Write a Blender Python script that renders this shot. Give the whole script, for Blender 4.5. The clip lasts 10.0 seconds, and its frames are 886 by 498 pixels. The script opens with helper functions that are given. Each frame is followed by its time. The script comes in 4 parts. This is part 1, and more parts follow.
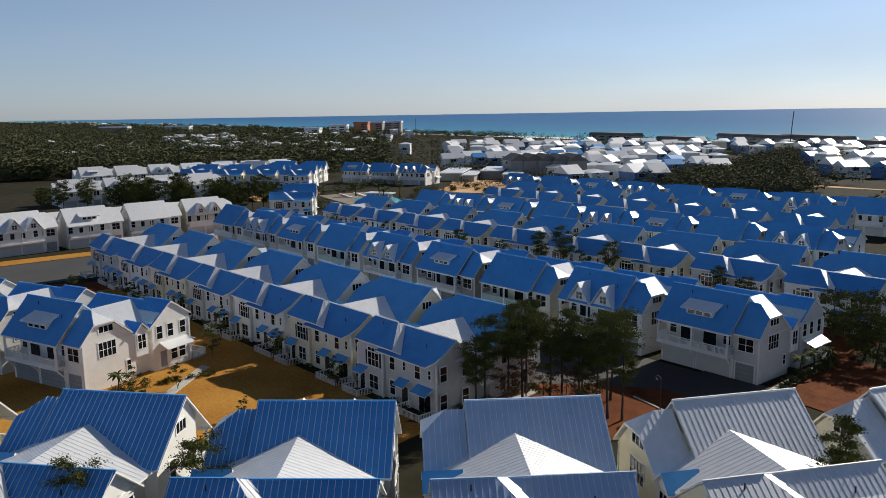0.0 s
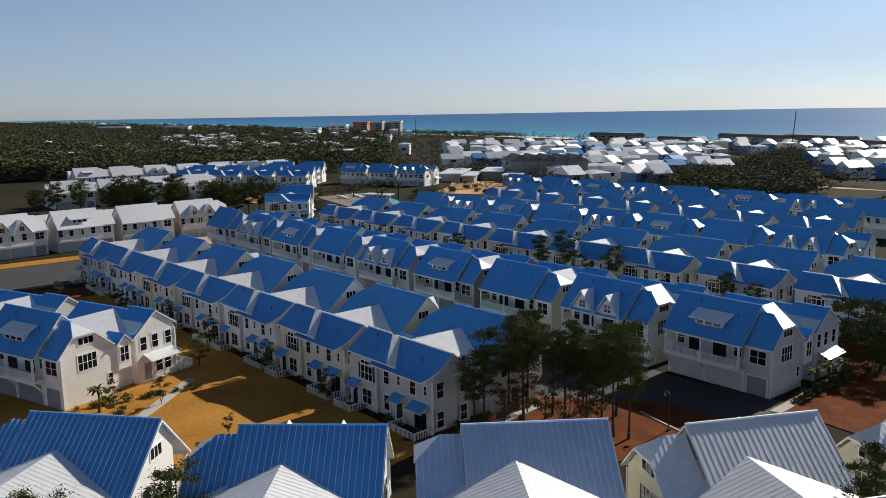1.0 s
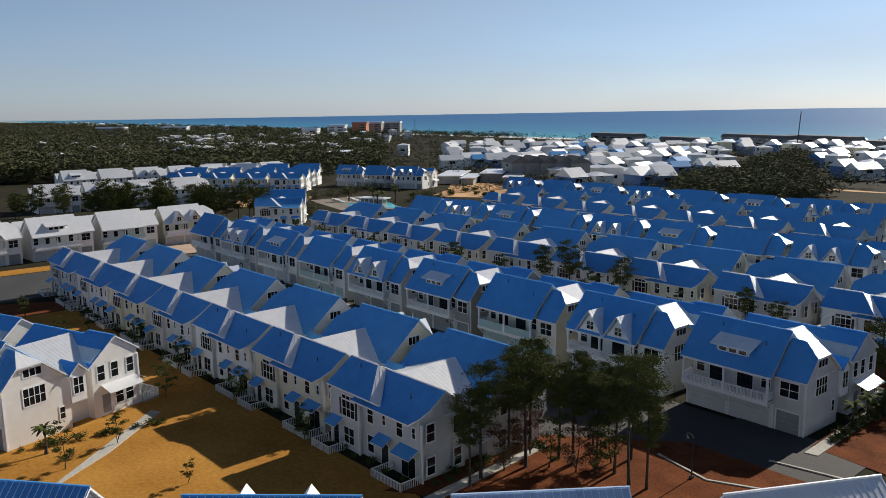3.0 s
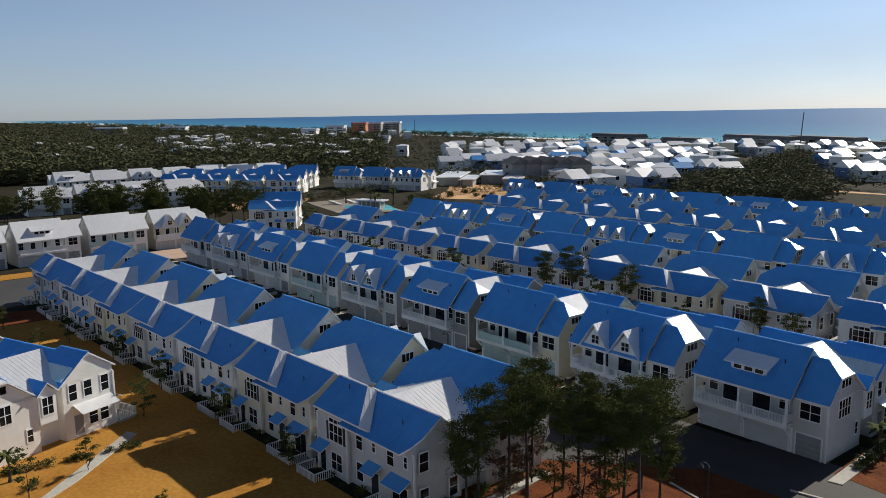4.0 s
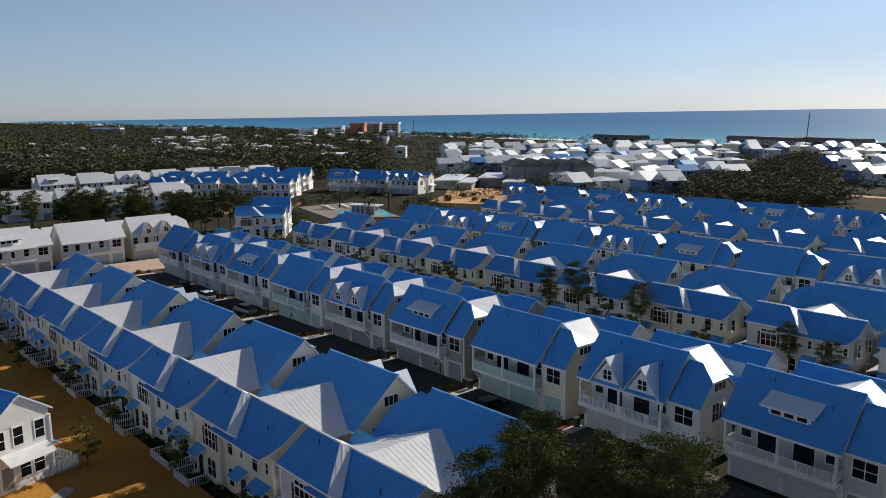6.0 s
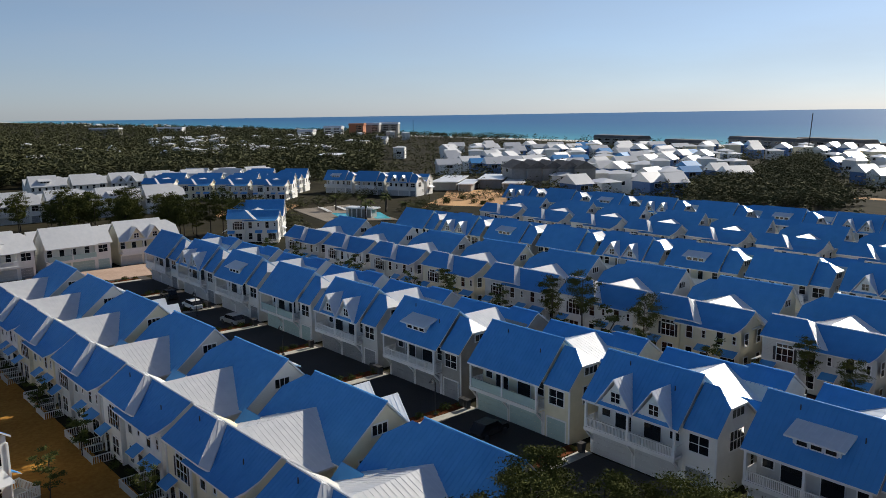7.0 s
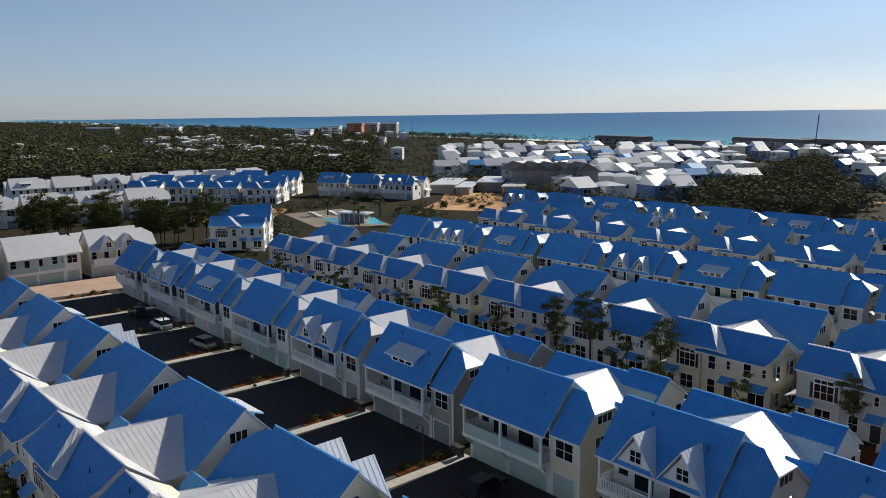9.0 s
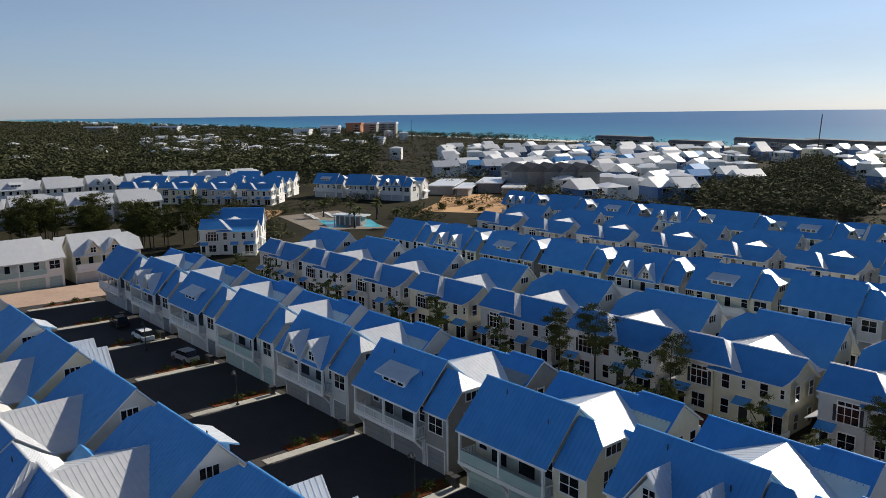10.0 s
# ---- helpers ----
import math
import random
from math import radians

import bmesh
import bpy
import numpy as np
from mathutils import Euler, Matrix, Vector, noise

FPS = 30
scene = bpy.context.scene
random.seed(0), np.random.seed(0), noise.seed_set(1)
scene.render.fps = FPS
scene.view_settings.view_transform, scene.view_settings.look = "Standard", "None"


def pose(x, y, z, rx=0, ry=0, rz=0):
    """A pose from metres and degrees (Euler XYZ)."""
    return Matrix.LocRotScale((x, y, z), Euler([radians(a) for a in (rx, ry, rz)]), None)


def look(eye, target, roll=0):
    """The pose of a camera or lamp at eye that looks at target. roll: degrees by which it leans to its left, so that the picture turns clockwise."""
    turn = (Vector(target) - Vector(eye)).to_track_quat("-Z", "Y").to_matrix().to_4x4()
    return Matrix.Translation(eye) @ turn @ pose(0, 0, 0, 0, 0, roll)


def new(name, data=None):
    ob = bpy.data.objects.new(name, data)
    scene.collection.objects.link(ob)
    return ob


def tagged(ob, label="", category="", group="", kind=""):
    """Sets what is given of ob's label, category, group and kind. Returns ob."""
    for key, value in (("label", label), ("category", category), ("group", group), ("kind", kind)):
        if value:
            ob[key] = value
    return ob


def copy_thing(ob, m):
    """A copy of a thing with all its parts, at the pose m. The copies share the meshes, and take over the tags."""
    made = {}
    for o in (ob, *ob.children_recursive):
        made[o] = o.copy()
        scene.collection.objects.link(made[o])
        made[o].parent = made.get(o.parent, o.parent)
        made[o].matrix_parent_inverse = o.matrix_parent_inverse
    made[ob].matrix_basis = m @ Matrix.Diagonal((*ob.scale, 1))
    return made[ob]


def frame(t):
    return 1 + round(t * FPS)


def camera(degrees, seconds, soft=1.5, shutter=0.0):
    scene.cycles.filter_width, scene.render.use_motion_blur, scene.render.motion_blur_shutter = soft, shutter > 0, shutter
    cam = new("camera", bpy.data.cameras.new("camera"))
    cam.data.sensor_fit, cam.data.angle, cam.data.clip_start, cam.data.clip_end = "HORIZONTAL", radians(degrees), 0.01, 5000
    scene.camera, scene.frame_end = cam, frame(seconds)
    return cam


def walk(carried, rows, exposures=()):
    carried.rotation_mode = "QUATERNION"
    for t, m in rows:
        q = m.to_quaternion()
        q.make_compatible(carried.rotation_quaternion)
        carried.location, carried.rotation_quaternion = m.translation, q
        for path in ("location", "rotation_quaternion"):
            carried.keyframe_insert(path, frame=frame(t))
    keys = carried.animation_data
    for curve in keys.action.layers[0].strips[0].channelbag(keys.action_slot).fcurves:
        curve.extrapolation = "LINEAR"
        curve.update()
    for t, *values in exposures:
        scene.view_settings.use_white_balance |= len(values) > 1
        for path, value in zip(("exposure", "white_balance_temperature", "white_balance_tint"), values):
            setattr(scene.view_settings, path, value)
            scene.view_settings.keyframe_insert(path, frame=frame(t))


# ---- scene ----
cam = camera(58.08, 10.0, 0.8)

# seconds, x, y, z, pitch, heading, lean
PATH = [
    (0.00, 0.000, -0.000, 32.364, 80.081, -131.585, -0.723),
    (0.50, 1.550, -1.624, 32.402, 80.073, -131.576, -0.735),
    (1.00, 3.174, -3.325, 32.443, 80.069, -131.569, -0.745),
    (1.50, 4.867, -5.099, 32.485, 80.068, -131.562, -0.753),
    (2.00, 6.623, -6.939, 32.528, 80.069, -131.557, -0.758),
    (2.50, 8.438, -8.840, 32.573, 80.073, -131.552, -0.761),
    (3.25, 11.260, -11.797, 32.643, 80.083, -131.547, -0.759),
    (4.00, 14.187, -14.863, 32.715, 80.094, -131.543, -0.756),
    (4.75, 17.203, -18.023, 32.790, 80.106, -131.542, -0.746),
    (5.50, 20.292, -21.259, 32.866, 80.117, -131.542, -0.731),
    (6.25, 23.439, -24.556, 32.944, 80.123, -131.546, -0.708),
    (7.00, 26.628, -27.897, 33.023, 80.130, -131.549, -0.686),
    (7.75, 29.844, -31.266, 33.103, 80.128, -131.556, -0.655),
    (8.50, 33.071, -34.647, 33.183, 80.119, -131.564, -0.620),
    (9.25, 36.295, -38.023, 33.263, 80.101, -131.575, -0.580),
    (10.00, 39.498, -41.379, 33.342, 80.073, -131.587, -0.535),
]
walk(cam, [(t, pose(x, y, z, rx, 0, rz) @ pose(0, 0, 0, 0, 0, lean)) for t, x, y, z, rx, rz, lean in PATH])

# ---- world, sun, exposure ----
SUN = Vector((0.035, -0.875, 0.475)).normalized()
elev = math.asin(SUN.z)
scene.view_settings.exposure = 0.0
world = bpy.data.worlds.new("sky")
scene.world = world
world.use_nodes = True
wt = world.node_tree
sky = wt.nodes.new("ShaderNodeTexSky")
sky.sky_type, sky.sun_disc = "NISHITA", False
sky.sun_elevation, sky.sun_rotation = elev, math.atan2(SUN.x, SUN.y)
sky.altitude, sky.air_density, sky.dust_density, sky.ozone_density = 0, 1.0, 0.15, 1.0
way = wt.nodes.new("ShaderNodeTexCoord").outputs["Generated"]
up = wt.nodes.new("ShaderNodeSeparateXYZ")
wt.links.new(way, up.inputs[0])
deep = wt.nodes.new("ShaderNodeValToRGB")     # deeper blue towards the zenith, as through a polarising filter
el = deep.color_ramp.elements
el[0].position, el[0].color = 0.0, (0.58, 0.75, 1.30, 1)
el[1].position, el[1].color = 0.85, (0.24, 0.30, 0.42, 1)
for at, tint in ((0.05, (0.62, 0.74, 1.12)), (0.12, (0.74, 0.79, 1.0)), (0.24, (0.78, 0.81, 0.97)), (0.45, (0.38, 0.46, 0.60))):
    el.new(at).color = (*tint, 1)
wt.links.new(up.outputs["Z"], deep.inputs[0])
mul = wt.nodes.new("ShaderNodeMix")
mul.data_type, mul.blend_type = "RGBA", "MULTIPLY"
mul.inputs["Factor"].default_value = 1.0
wt.links.new(sky.outputs[0], mul.inputs["A"])
wt.links.new(deep.outputs[0], mul.inputs["B"])
# thin high cloud drawn out along the horizon
stretch = wt.nodes.new("ShaderNodeMapping")
stretch.inputs["Scale"].default_value = (1.6, 1.6, 9.0)
wt.links.new(way, stretch.inputs["Vector"])
veil = wt.nodes.new("ShaderNodeTexNoise")
veil.inputs["Scale"].default_value, veil.inputs["Detail"].default_value = 1.4, 5
wt.links.new(stretch.outputs[0], veil.inputs["Vector"])
thin = wt.nodes.new("ShaderNodeMapRange")
thin.inputs["From Min"].default_value, thin.inputs["From Max"].default_value = 0.42, 0.78
thin.inputs["To Max"].default_value = 0.32
wt.links.new(veil.outputs["Fac"], thin.inputs["Value"])
cloud = wt.nodes.new("ShaderNodeMix")
cloud.data_type = "RGBA"
cloud.inputs["B"].default_value = (4.6, 5.0, 5.6, 1)
wt.links.new(thin.outputs[0], cloud.inputs["Factor"])
wt.links.new(mul.outputs["Result"], cloud.inputs["A"])
wt.links.new(cloud.outputs["Result"], wt.nodes["Background"].inputs[0])
wt.nodes["Background"].inputs[1].default_value = 0.090
lamp = bpy.data.lights.new("sun", "SUN")
lamp.energy, lamp.angle, lamp.color = 6.0, radians(0.53), (1.0, 0.93, 0.81)
sun_ob = new("sun", lamp)
sun_ob.matrix_world = look(SUN * 200, (0, 0, 0))


# ---- materials ----
def material(name, color, rough=0.7, metal=0.0, spec=0.4):
    m = bpy.data.materials.new(name)
    m.use_nodes = True
    b = m.node_tree.nodes["Principled BSDF"]
    b.inputs["Base Color"].default_value = (*color, 1)
    b.inputs["Roughness"].default_value = rough
    b.inputs["Metallic"].default_value = metal
    b.inputs["Specular IOR Level"].default_value = spec
    return m, m.node_tree, b


def mottle(t, b, dark, light, fine=1.0, coarse=0.1, bump=0.0, world_space=True, thing=0.0):
    """Two scales of noise between two colours, with relief; thing: how much each object differs."""
    nd, ln = t.nodes, t.links
    if world_space:
        src = nd.new("ShaderNodeNewGeometry").outputs["Position"]
    else:
        src = nd.new("ShaderNodeTexCoord").outputs["Object"]
    n1, n2 = nd.new("ShaderNodeTexNoise"), nd.new("ShaderNodeTexNoise")
    n1.inputs["Scale"].default_value, n2.inputs["Scale"].default_value = fine, coarse
    n1.inputs["Detail"].default_value, n2.inputs["Detail"].default_value = 5, 4
    ln.new(src, n1.inputs["Vector"])
    ln.new(src, n2.inputs["Vector"])
    mx = nd.new("ShaderNodeMath")
    mx.operation = "ADD"
    ln.new(n1.outputs["Fac"], mx.inputs[0])
    ln.new(n2.outputs["Fac"], mx.inputs[1])
    last = mx
    if thing:
        inf = nd.new("ShaderNodeObjectInfo")
        ma = nd.new("ShaderNodeMath")
        ma.operation, ma.inputs[1].default_value = "MULTIPLY_ADD", thing
        ln.new(inf.outputs["Random"], ma.inputs[0])
        ln.new(mx.outputs[0], ma.inputs[2])
        last = ma
    r = nd.new("ShaderNodeMapRange")
    r.inputs["From Min"].default_value, r.inputs["From Max"].default_value = 0.7, 1.3 + thing
    ln.new(last.outputs[0], r.inputs["Value"])
    c = nd.new("ShaderNodeMix")
    c.data_type = "RGBA"
    c.inputs["A"].default_value, c.inputs["B"].default_value = (*dark, 1), (*light, 1)
    ln.new(r.outputs[0], c.inputs["Factor"])
    ln.new(c.outputs["Result"], b.inputs["Base Color"])
    if bump:
        bp = nd.new("ShaderNodeBump")
        bp.inputs["Strength"].default_value, bp.inputs["Distance"].default_value = 0.6, bump
        ln.new(n1.outputs["Fac"], bp.inputs["Height"])
        ln.new(bp.outputs[0], b.inputs["Normal"])
    return c


def plain(name, dark, light, rough=0.7, fine=1.0, coarse=0.1, bump=0.0, metal=0.0, spec=0.4, world_space=True, thing=0.0):
    m, t, b = material(name, light, rough, metal, spec)
    mottle(t, b, dark, light, fine, coarse, bump, world_space, thing)
    return m


def siding(name, dark, light):
    """Lap boards: a sawtooth relief up the wall."""
    m, t, b = material(name, light, 0.6)
    c = mottle(t, b, dark, light, 1.2, 0.15)
    nd, ln = t.nodes, t.links
    geo = nd.new("ShaderNodeNewGeometry")
    w = nd.new("ShaderNodeTexWave")
    w.wave_type, w.bands_direction, w.wave_profile = "BANDS", "Z", "SAW"
    w.inputs["Scale"].default_value = 0.5 / 0.18 * 0.628
    ln.new(geo.outputs["Position"], w.inputs["Vector"])
    bp = nd.new("ShaderNodeBump")
    bp.inputs["Strength"].default_value, bp.inputs["Distance"].default_value = 0.8, 0.02
    ln.new(w.outputs["Fac"], bp.inputs["Height"])
    ln.new(bp.outputs[0], b.inputs["Normal"])
    return m


# one roof metal coloured three ways: shaded blue, sunlit pale, half-lit steel-blue
ROOF_SHADED = plain("roof metal in shaded blue", (0.062, 0.275, 0.61), (0.085, 0.325, 0.69), 0.45, 0.8, 0.06, 0.0, 0.0, 0.3)
ROOF_SUNLIT = plain("roof metal in sunlit white", (0.78, 0.79, 0.80), (0.90, 0.90, 0.90), 0.38, 1.1, 0.07, 0.0, 0.45, 0.5)
ROOF_HALF_LIT = plain("roof metal in half-lit steel-blue", (0.40, 0.53, 0.72), (0.50, 0.63, 0.82), 0.4, 0.9, 0.08, 0.0, 0.2, 0.5)
TONES = {"blue": ROOF_SHADED, "steel": ROOF_HALF_LIT, "pale": ROOF_SUNLIT}
TRIM = plain("white trim", (0.70, 0.70, 0.68), (0.80, 0.80, 0.79), 0.5, 1.5, 0.2)
WALLS = {
    "white": siding("white siding", (0.75, 0.74, 0.70), (0.83, 0.82, 0.78)),
    "grey": siding("grey siding", (0.53, 0.53, 0.51), (0.62, 0.62, 0.60)),
    "cream": siding("cream siding", (0.70, 0.65, 0.48), (0.80, 0.74, 0.56)),
    "taupe": siding("taupe siding", (0.26, 0.25, 0.235), (0.33, 0.32, 0.30)),
    "blue": siding("blue siding", (0.10, 0.20, 0.42), (0.14, 0.26, 0.5)),
}
GLASS = material("dark glass", (0.012, 0.014, 0.017), 0.08, 0.0, 0.5)[0]
DARK = plain("dark shutters", (0.015, 0.015, 0.017), (0.03, 0.03, 0.034), 0.6)
DOORS = {
    "white": plain("white door paint", (0.48, 0.49, 0.49), (0.56, 0.57, 0.57), 0.5),
    "green": plain("pale green paint", (0.33, 0.45, 0.44), (0.40, 0.52, 0.5), 0.5),
    "grey": plain("grey door paint", (0.22, 0.23, 0.24), (0.28, 0.29, 0.30), 0.5),
}
METAL = plain("dark metal", (0.03, 0.03, 0.032), (0.05, 0.05, 0.052), 0.5)
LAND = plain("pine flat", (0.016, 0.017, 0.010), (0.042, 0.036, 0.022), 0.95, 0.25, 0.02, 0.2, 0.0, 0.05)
LAWN = plain("dormant grass", (0.30, 0.135, 0.026), (0.46, 0.235, 0.052), 0.95, 2.5, 0.12, 0.05, 0.0, 0.05)
MULCH = plain("pine straw", (0.075, 0.024, 0.010), (0.19, 0.062, 0.022), 0.95, 6.0, 0.4, 0.06, 0.0, 0.05)
PAVER = plain("dark pavers", (0.030, 0.027, 0.026), (0.052, 0.047, 0.045), 0.85, 5.0, 0.15, 0.02)
ASPHALT = plain("asphalt", (0.035, 0.036, 0.038), (0.055, 0.056, 0.058), 0.9, 8.0, 0.12, 0.02)
CONCRETE = plain("concrete", (0.34, 0.32, 0.28), (0.48, 0.46, 0.41), 0.9, 2.0, 0.2, 0.02)
SAND = plain("orange sand", (0.38, 0.20, 0.08), (0.60, 0.36, 0.17), 0.95, 1.5, 0.05, 0.05)
BEACH = plain("white sand", (0.62, 0.60, 0.55), (0.75, 0.73, 0.68), 0.95, 0.5, 0.02)
BARK = plain("pine bark", (0.028, 0.023, 0.019), (0.075, 0.060, 0.050), 0.9, 3.0, 0.5, 0.03)
NEEDLE = plain("pine needles", (0.034, 0.042, 0.012), (0.105, 0.112, 0.030), 0.95, 1.2, 0.2, 0.0, 0.0, 0.08, thing=0.2)
SHRUB = plain("shrub leaves", (0.03, 0.045, 0.014), (0.10, 0.11, 0.03), 0.95, 1.5, 0.3, 0.0, 0.0, 0.1, thing=0.3)
RUST = plain("rust brown leaves", (0.06, 0.03, 0.016), (0.14, 0.07, 0.03), 0.85, 2.0, 0.4)
WOODS = plain("far woods", (0.066, 0.072, 0.034), (0.115, 0.115, 0.060), 0.95, 0.05, 0.012, 0.0, 0.0, 0.06)
SEA = None


def sea_material():
    m, t, b = material("gulf water", (0.02, 0.16, 0.28), 0.4, 0.0, 0.12)
    nd, ln = t.nodes, t.links
    geo = nd.new("ShaderNodeNewGeometry")
    sep = nd.new("ShaderNodeSeparateXYZ")
    ln.new(geo.outputs["Position"], sep.inputs[0])
    # distance from the shore, along its outward normal
    dot = nd.new("ShaderNodeVectorMath")
    dot.operation = "DOT_PRODUCT"
    dot.inputs[1].default_value = (SHORE_N.x, SHORE_N.y, 0)
    ln.new(geo.outputs["Position"], dot.inputs[0])
    r = nd.new("ShaderNodeMapRange")
    r.inputs["From Min"].default_value, r.inputs["From Max"].default_value = SHORE_D, SHORE_D + 900
    ln.new(dot.outputs["Value"], r.inputs["Value"])
    ramp = nd.new("ShaderNodeValToRGB")
    e = ramp.color_ramp.elements
    e[0].position, e[0].color = 0.0, (0.05, 0.30, 0.38, 1)
    e[1].position, e[1].color = 1.0, (0.006, 0.10, 0.26, 1)
    mid = e.new(0.25)
    mid.color = (0.022, 0.17, 0.31, 1)
    ln.new(r.outputs[0], ramp.inputs[0])
    ln.new(ramp.outputs[0], b.inputs["Base Color"])
    n = nd.new("ShaderNodeTexNoise")
    n.inputs["Scale"].default_value = 0.08
    ln.new(geo.outputs["Position"], n.inputs["Vector"])
    bp = nd.new("ShaderNodeBump")
    bp.inputs["Strength"].default_value, bp.inputs["Distance"].default_value = 0.3, 1.0
    ln.new(n.outputs["Fac"], bp.inputs["Height"])
    ln.new(bp.outputs[0], b.inputs["Normal"])
    return m


# ---- mesh helpers ----
def zg(y):
    """The land falls gently towards the water."""
    return 0.0125 * (min(max(y, -420), -20) + 65)


def part(name, bm, mats, parent=None, label="", m=None):
    me = bm
    if isinstance(bm, bmesh.types.BMesh):
        me = bpy.data.meshes.new(name)
        bm.to_mesh(me)
        bm.free()
        for x in mats if isinstance(mats, (list, tuple)) else [mats]:
            me.materials.append(x)
    ob = new(name, me)
    if parent:
        ob.parent = parent
    if m is not None:
        ob.matrix_basis = m
    if label:
        tagged(ob, label)
    return ob


def box(bm, x0, x1, y0, y1, z0, z1, mi=0):
    v = [bm.verts.new(p) for p in ((x0, y0, z0), (x1, y0, z0), (x1, y1, z0), (x0, y1, z0), (x0, y0, z1), (x1, y0, z1), (x1, y1, z1), (x0, y1, z1))]
    for q in ((3, 2, 1, 0), (4, 5, 6, 7), (0, 1, 5, 4), (1, 2, 6, 5), (2, 3, 7, 6), (3, 0, 4, 7)):
        bm.faces.new([v[i] for i in q]).material_index = mi


def prism(bm, profile, x0, x1, mi=0):
    """A profile of (y, z) drawn out along x."""
    a = [bm.verts.new((x0, y, z)) for y, z in profile]
    b = [bm.verts.new((x1, y, z)) for y, z in profile]
    n = len(a)
    fs = [bm.faces.new(a), bm.faces.new(b[::-1])]
    fs += [bm.faces.new((a[i], b[i], b[(i + 1) % n], a[(i + 1) % n])) for i in range(n)]
    for f in fs:
        f.material_index = mi
    bmesh.ops.recalc_face_normals(bm, faces=fs)


def beam(bm, p, q, w, mi=0):
    """A square bar from p to q."""
    p, q = Vector(p), Vector(q)
    d = (q - p).normalized()
    s = d.cross(Vector((0, 0, 1)) if abs(d.z) < 0.9 else Vector((1, 0, 0))).normalized() * w / 2
    u = s.cross(d).normalized() * w / 2
    a = [bm.verts.new(p + s * i + u * j) for i, j in ((-1, -1), (1, -1), (1, 1), (-1, 1))]
    b = [bm.verts.new(q + s * i + u * j) for i, j in ((-1, -1), (1, -1), (1, 1), (-1, 1))]
    fs = [bm.faces.new(a), bm.faces.new(b[::-1])] + [bm.faces.new((a[i], b[i], b[(i + 1) % 4], a[(i + 1) % 4])) for i in range(4)]
    for f in fs:
        f.material_index = mi
    bmesh.ops.recalc_face_normals(bm, faces=fs)


def slope(bm, pts, ribs=0.46, th=0.16, rb=None, rise=0.04):
    """A metal roof plane: sheet, white edge board and standing seams running down the fall. pts anticlockwise from above."""
    pts = [Vector(p) for p in pts]
    n = (pts[1] - pts[0]).cross(pts[2] - pts[0]).normalized()
    if n.z < 0:
        pts.reverse()
        n = -n
    top = [bm.verts.new(p) for p in pts]
    bot = [bm.verts.new(p - Vector((0, 0, th))) for p in pts]
    bm.faces.new(top).material_index = 0
    bm.faces.new(bot[::-1]).material_index = 1
    k = len(pts)
    for i in range(k):
        bm.faces.new((top[i], bot[i], bot[(i + 1) % k], top[(i + 1) % k])).material_index = 1
    if not ribs or rb is None:
        return
    d = Vector((0, 0, -1)) + n * n.z
    if d.length < 1e-3:
        return
    d.normalize()
    h = n.cross(d).normalized()
    o = pts[0]
    uv = [((p - o) @ h, (p - o) @ d) for p in pts]
    lo, hi = min(u for u, _ in uv), max(u for u, _ in uv)
    cnt = int((hi - lo) / ribs)
    for j in range(cnt + 1):
        u = lo + (hi - lo - cnt * ribs) / 2 + j * ribs
        vs = []
        for i in range(k):
            (u0, v0), (u1, v1) = uv[i], uv[(i + 1) % k]
            if (u0 - u) * (u1 - u) < 0:
                vs.append(v0 + (v1 - v0) * (u - u0) / (u1 - u0))
        if len(vs) >= 2 and max(vs) - min(vs) > 0.25:
            a, b = o + h * u + d * min(vs), o + h * u + d * max(vs)
            w, t = h * 0.022, n * rise
            c = [rb.verts.new(p) for p in (a - w, a - w + t, a + w + t, a + w, b - w, b - w + t, b + w + t, b + w)]
            for q in ((0, 4, 5, 1), (1, 5, 6, 2), (2, 6, 7, 3), (4, 7, 6, 5)):
                rb.faces.new([c[x] for x in q])


FINISH = {"rise": 0.026, "bare": False}     # height of the seams; whether they take the sunlit roof colour


def roof(parent, planes, ribs=0.46, th=0.16, mat=None, caps=()):
    """Each roof plane is a part; their raised seams are one fine part."""
    rb = bmesh.new()
    for pts in planes:
        bm = bmesh.new()
        slope(bm, pts, ribs, th, rb, 0.018 if mat is ROOF_SUNLIT else FINISH["rise"])
        part("roof", bm, [mat or ROOF_SHADED, TRIM], parent)
    for p, q in caps if ribs else ():
        bm = bmesh.new()
        cap(bm, p, q)
        part("ridge_cap", bm, mat or ROOF_SHADED, parent)
    if len(rb.faces):
        # near the camera the seams are coloured pale, as if catching the sun
        tagged(part("seams", rb, ROOF_SUNLIT if FINISH["bare"] else mat or ROOF_SHADED, parent), "", "", "", "stuff")
    else:
        rb.free()


RIDGE_W = 0.13


def cap(bm, p, q):
    """A folded ridge cap."""
    beam(bm, Vector(p) + Vector((0, 0, 0.03)), Vector(q) + Vector((0, 0, 0.03)), RIDGE_W)


MESHES = {}


def shared(key, make, mats):
    if key not in MESHES:
        bm = bmesh.new()
        make(bm)
        me = bpy.data.meshes.new(key[0] if isinstance(key, tuple) else key)
        bm.to_mesh(me)
        bm.free()
        for x in mats:
            me.materials.append(x)
        MESHES[key] = me
    return MESHES[key]


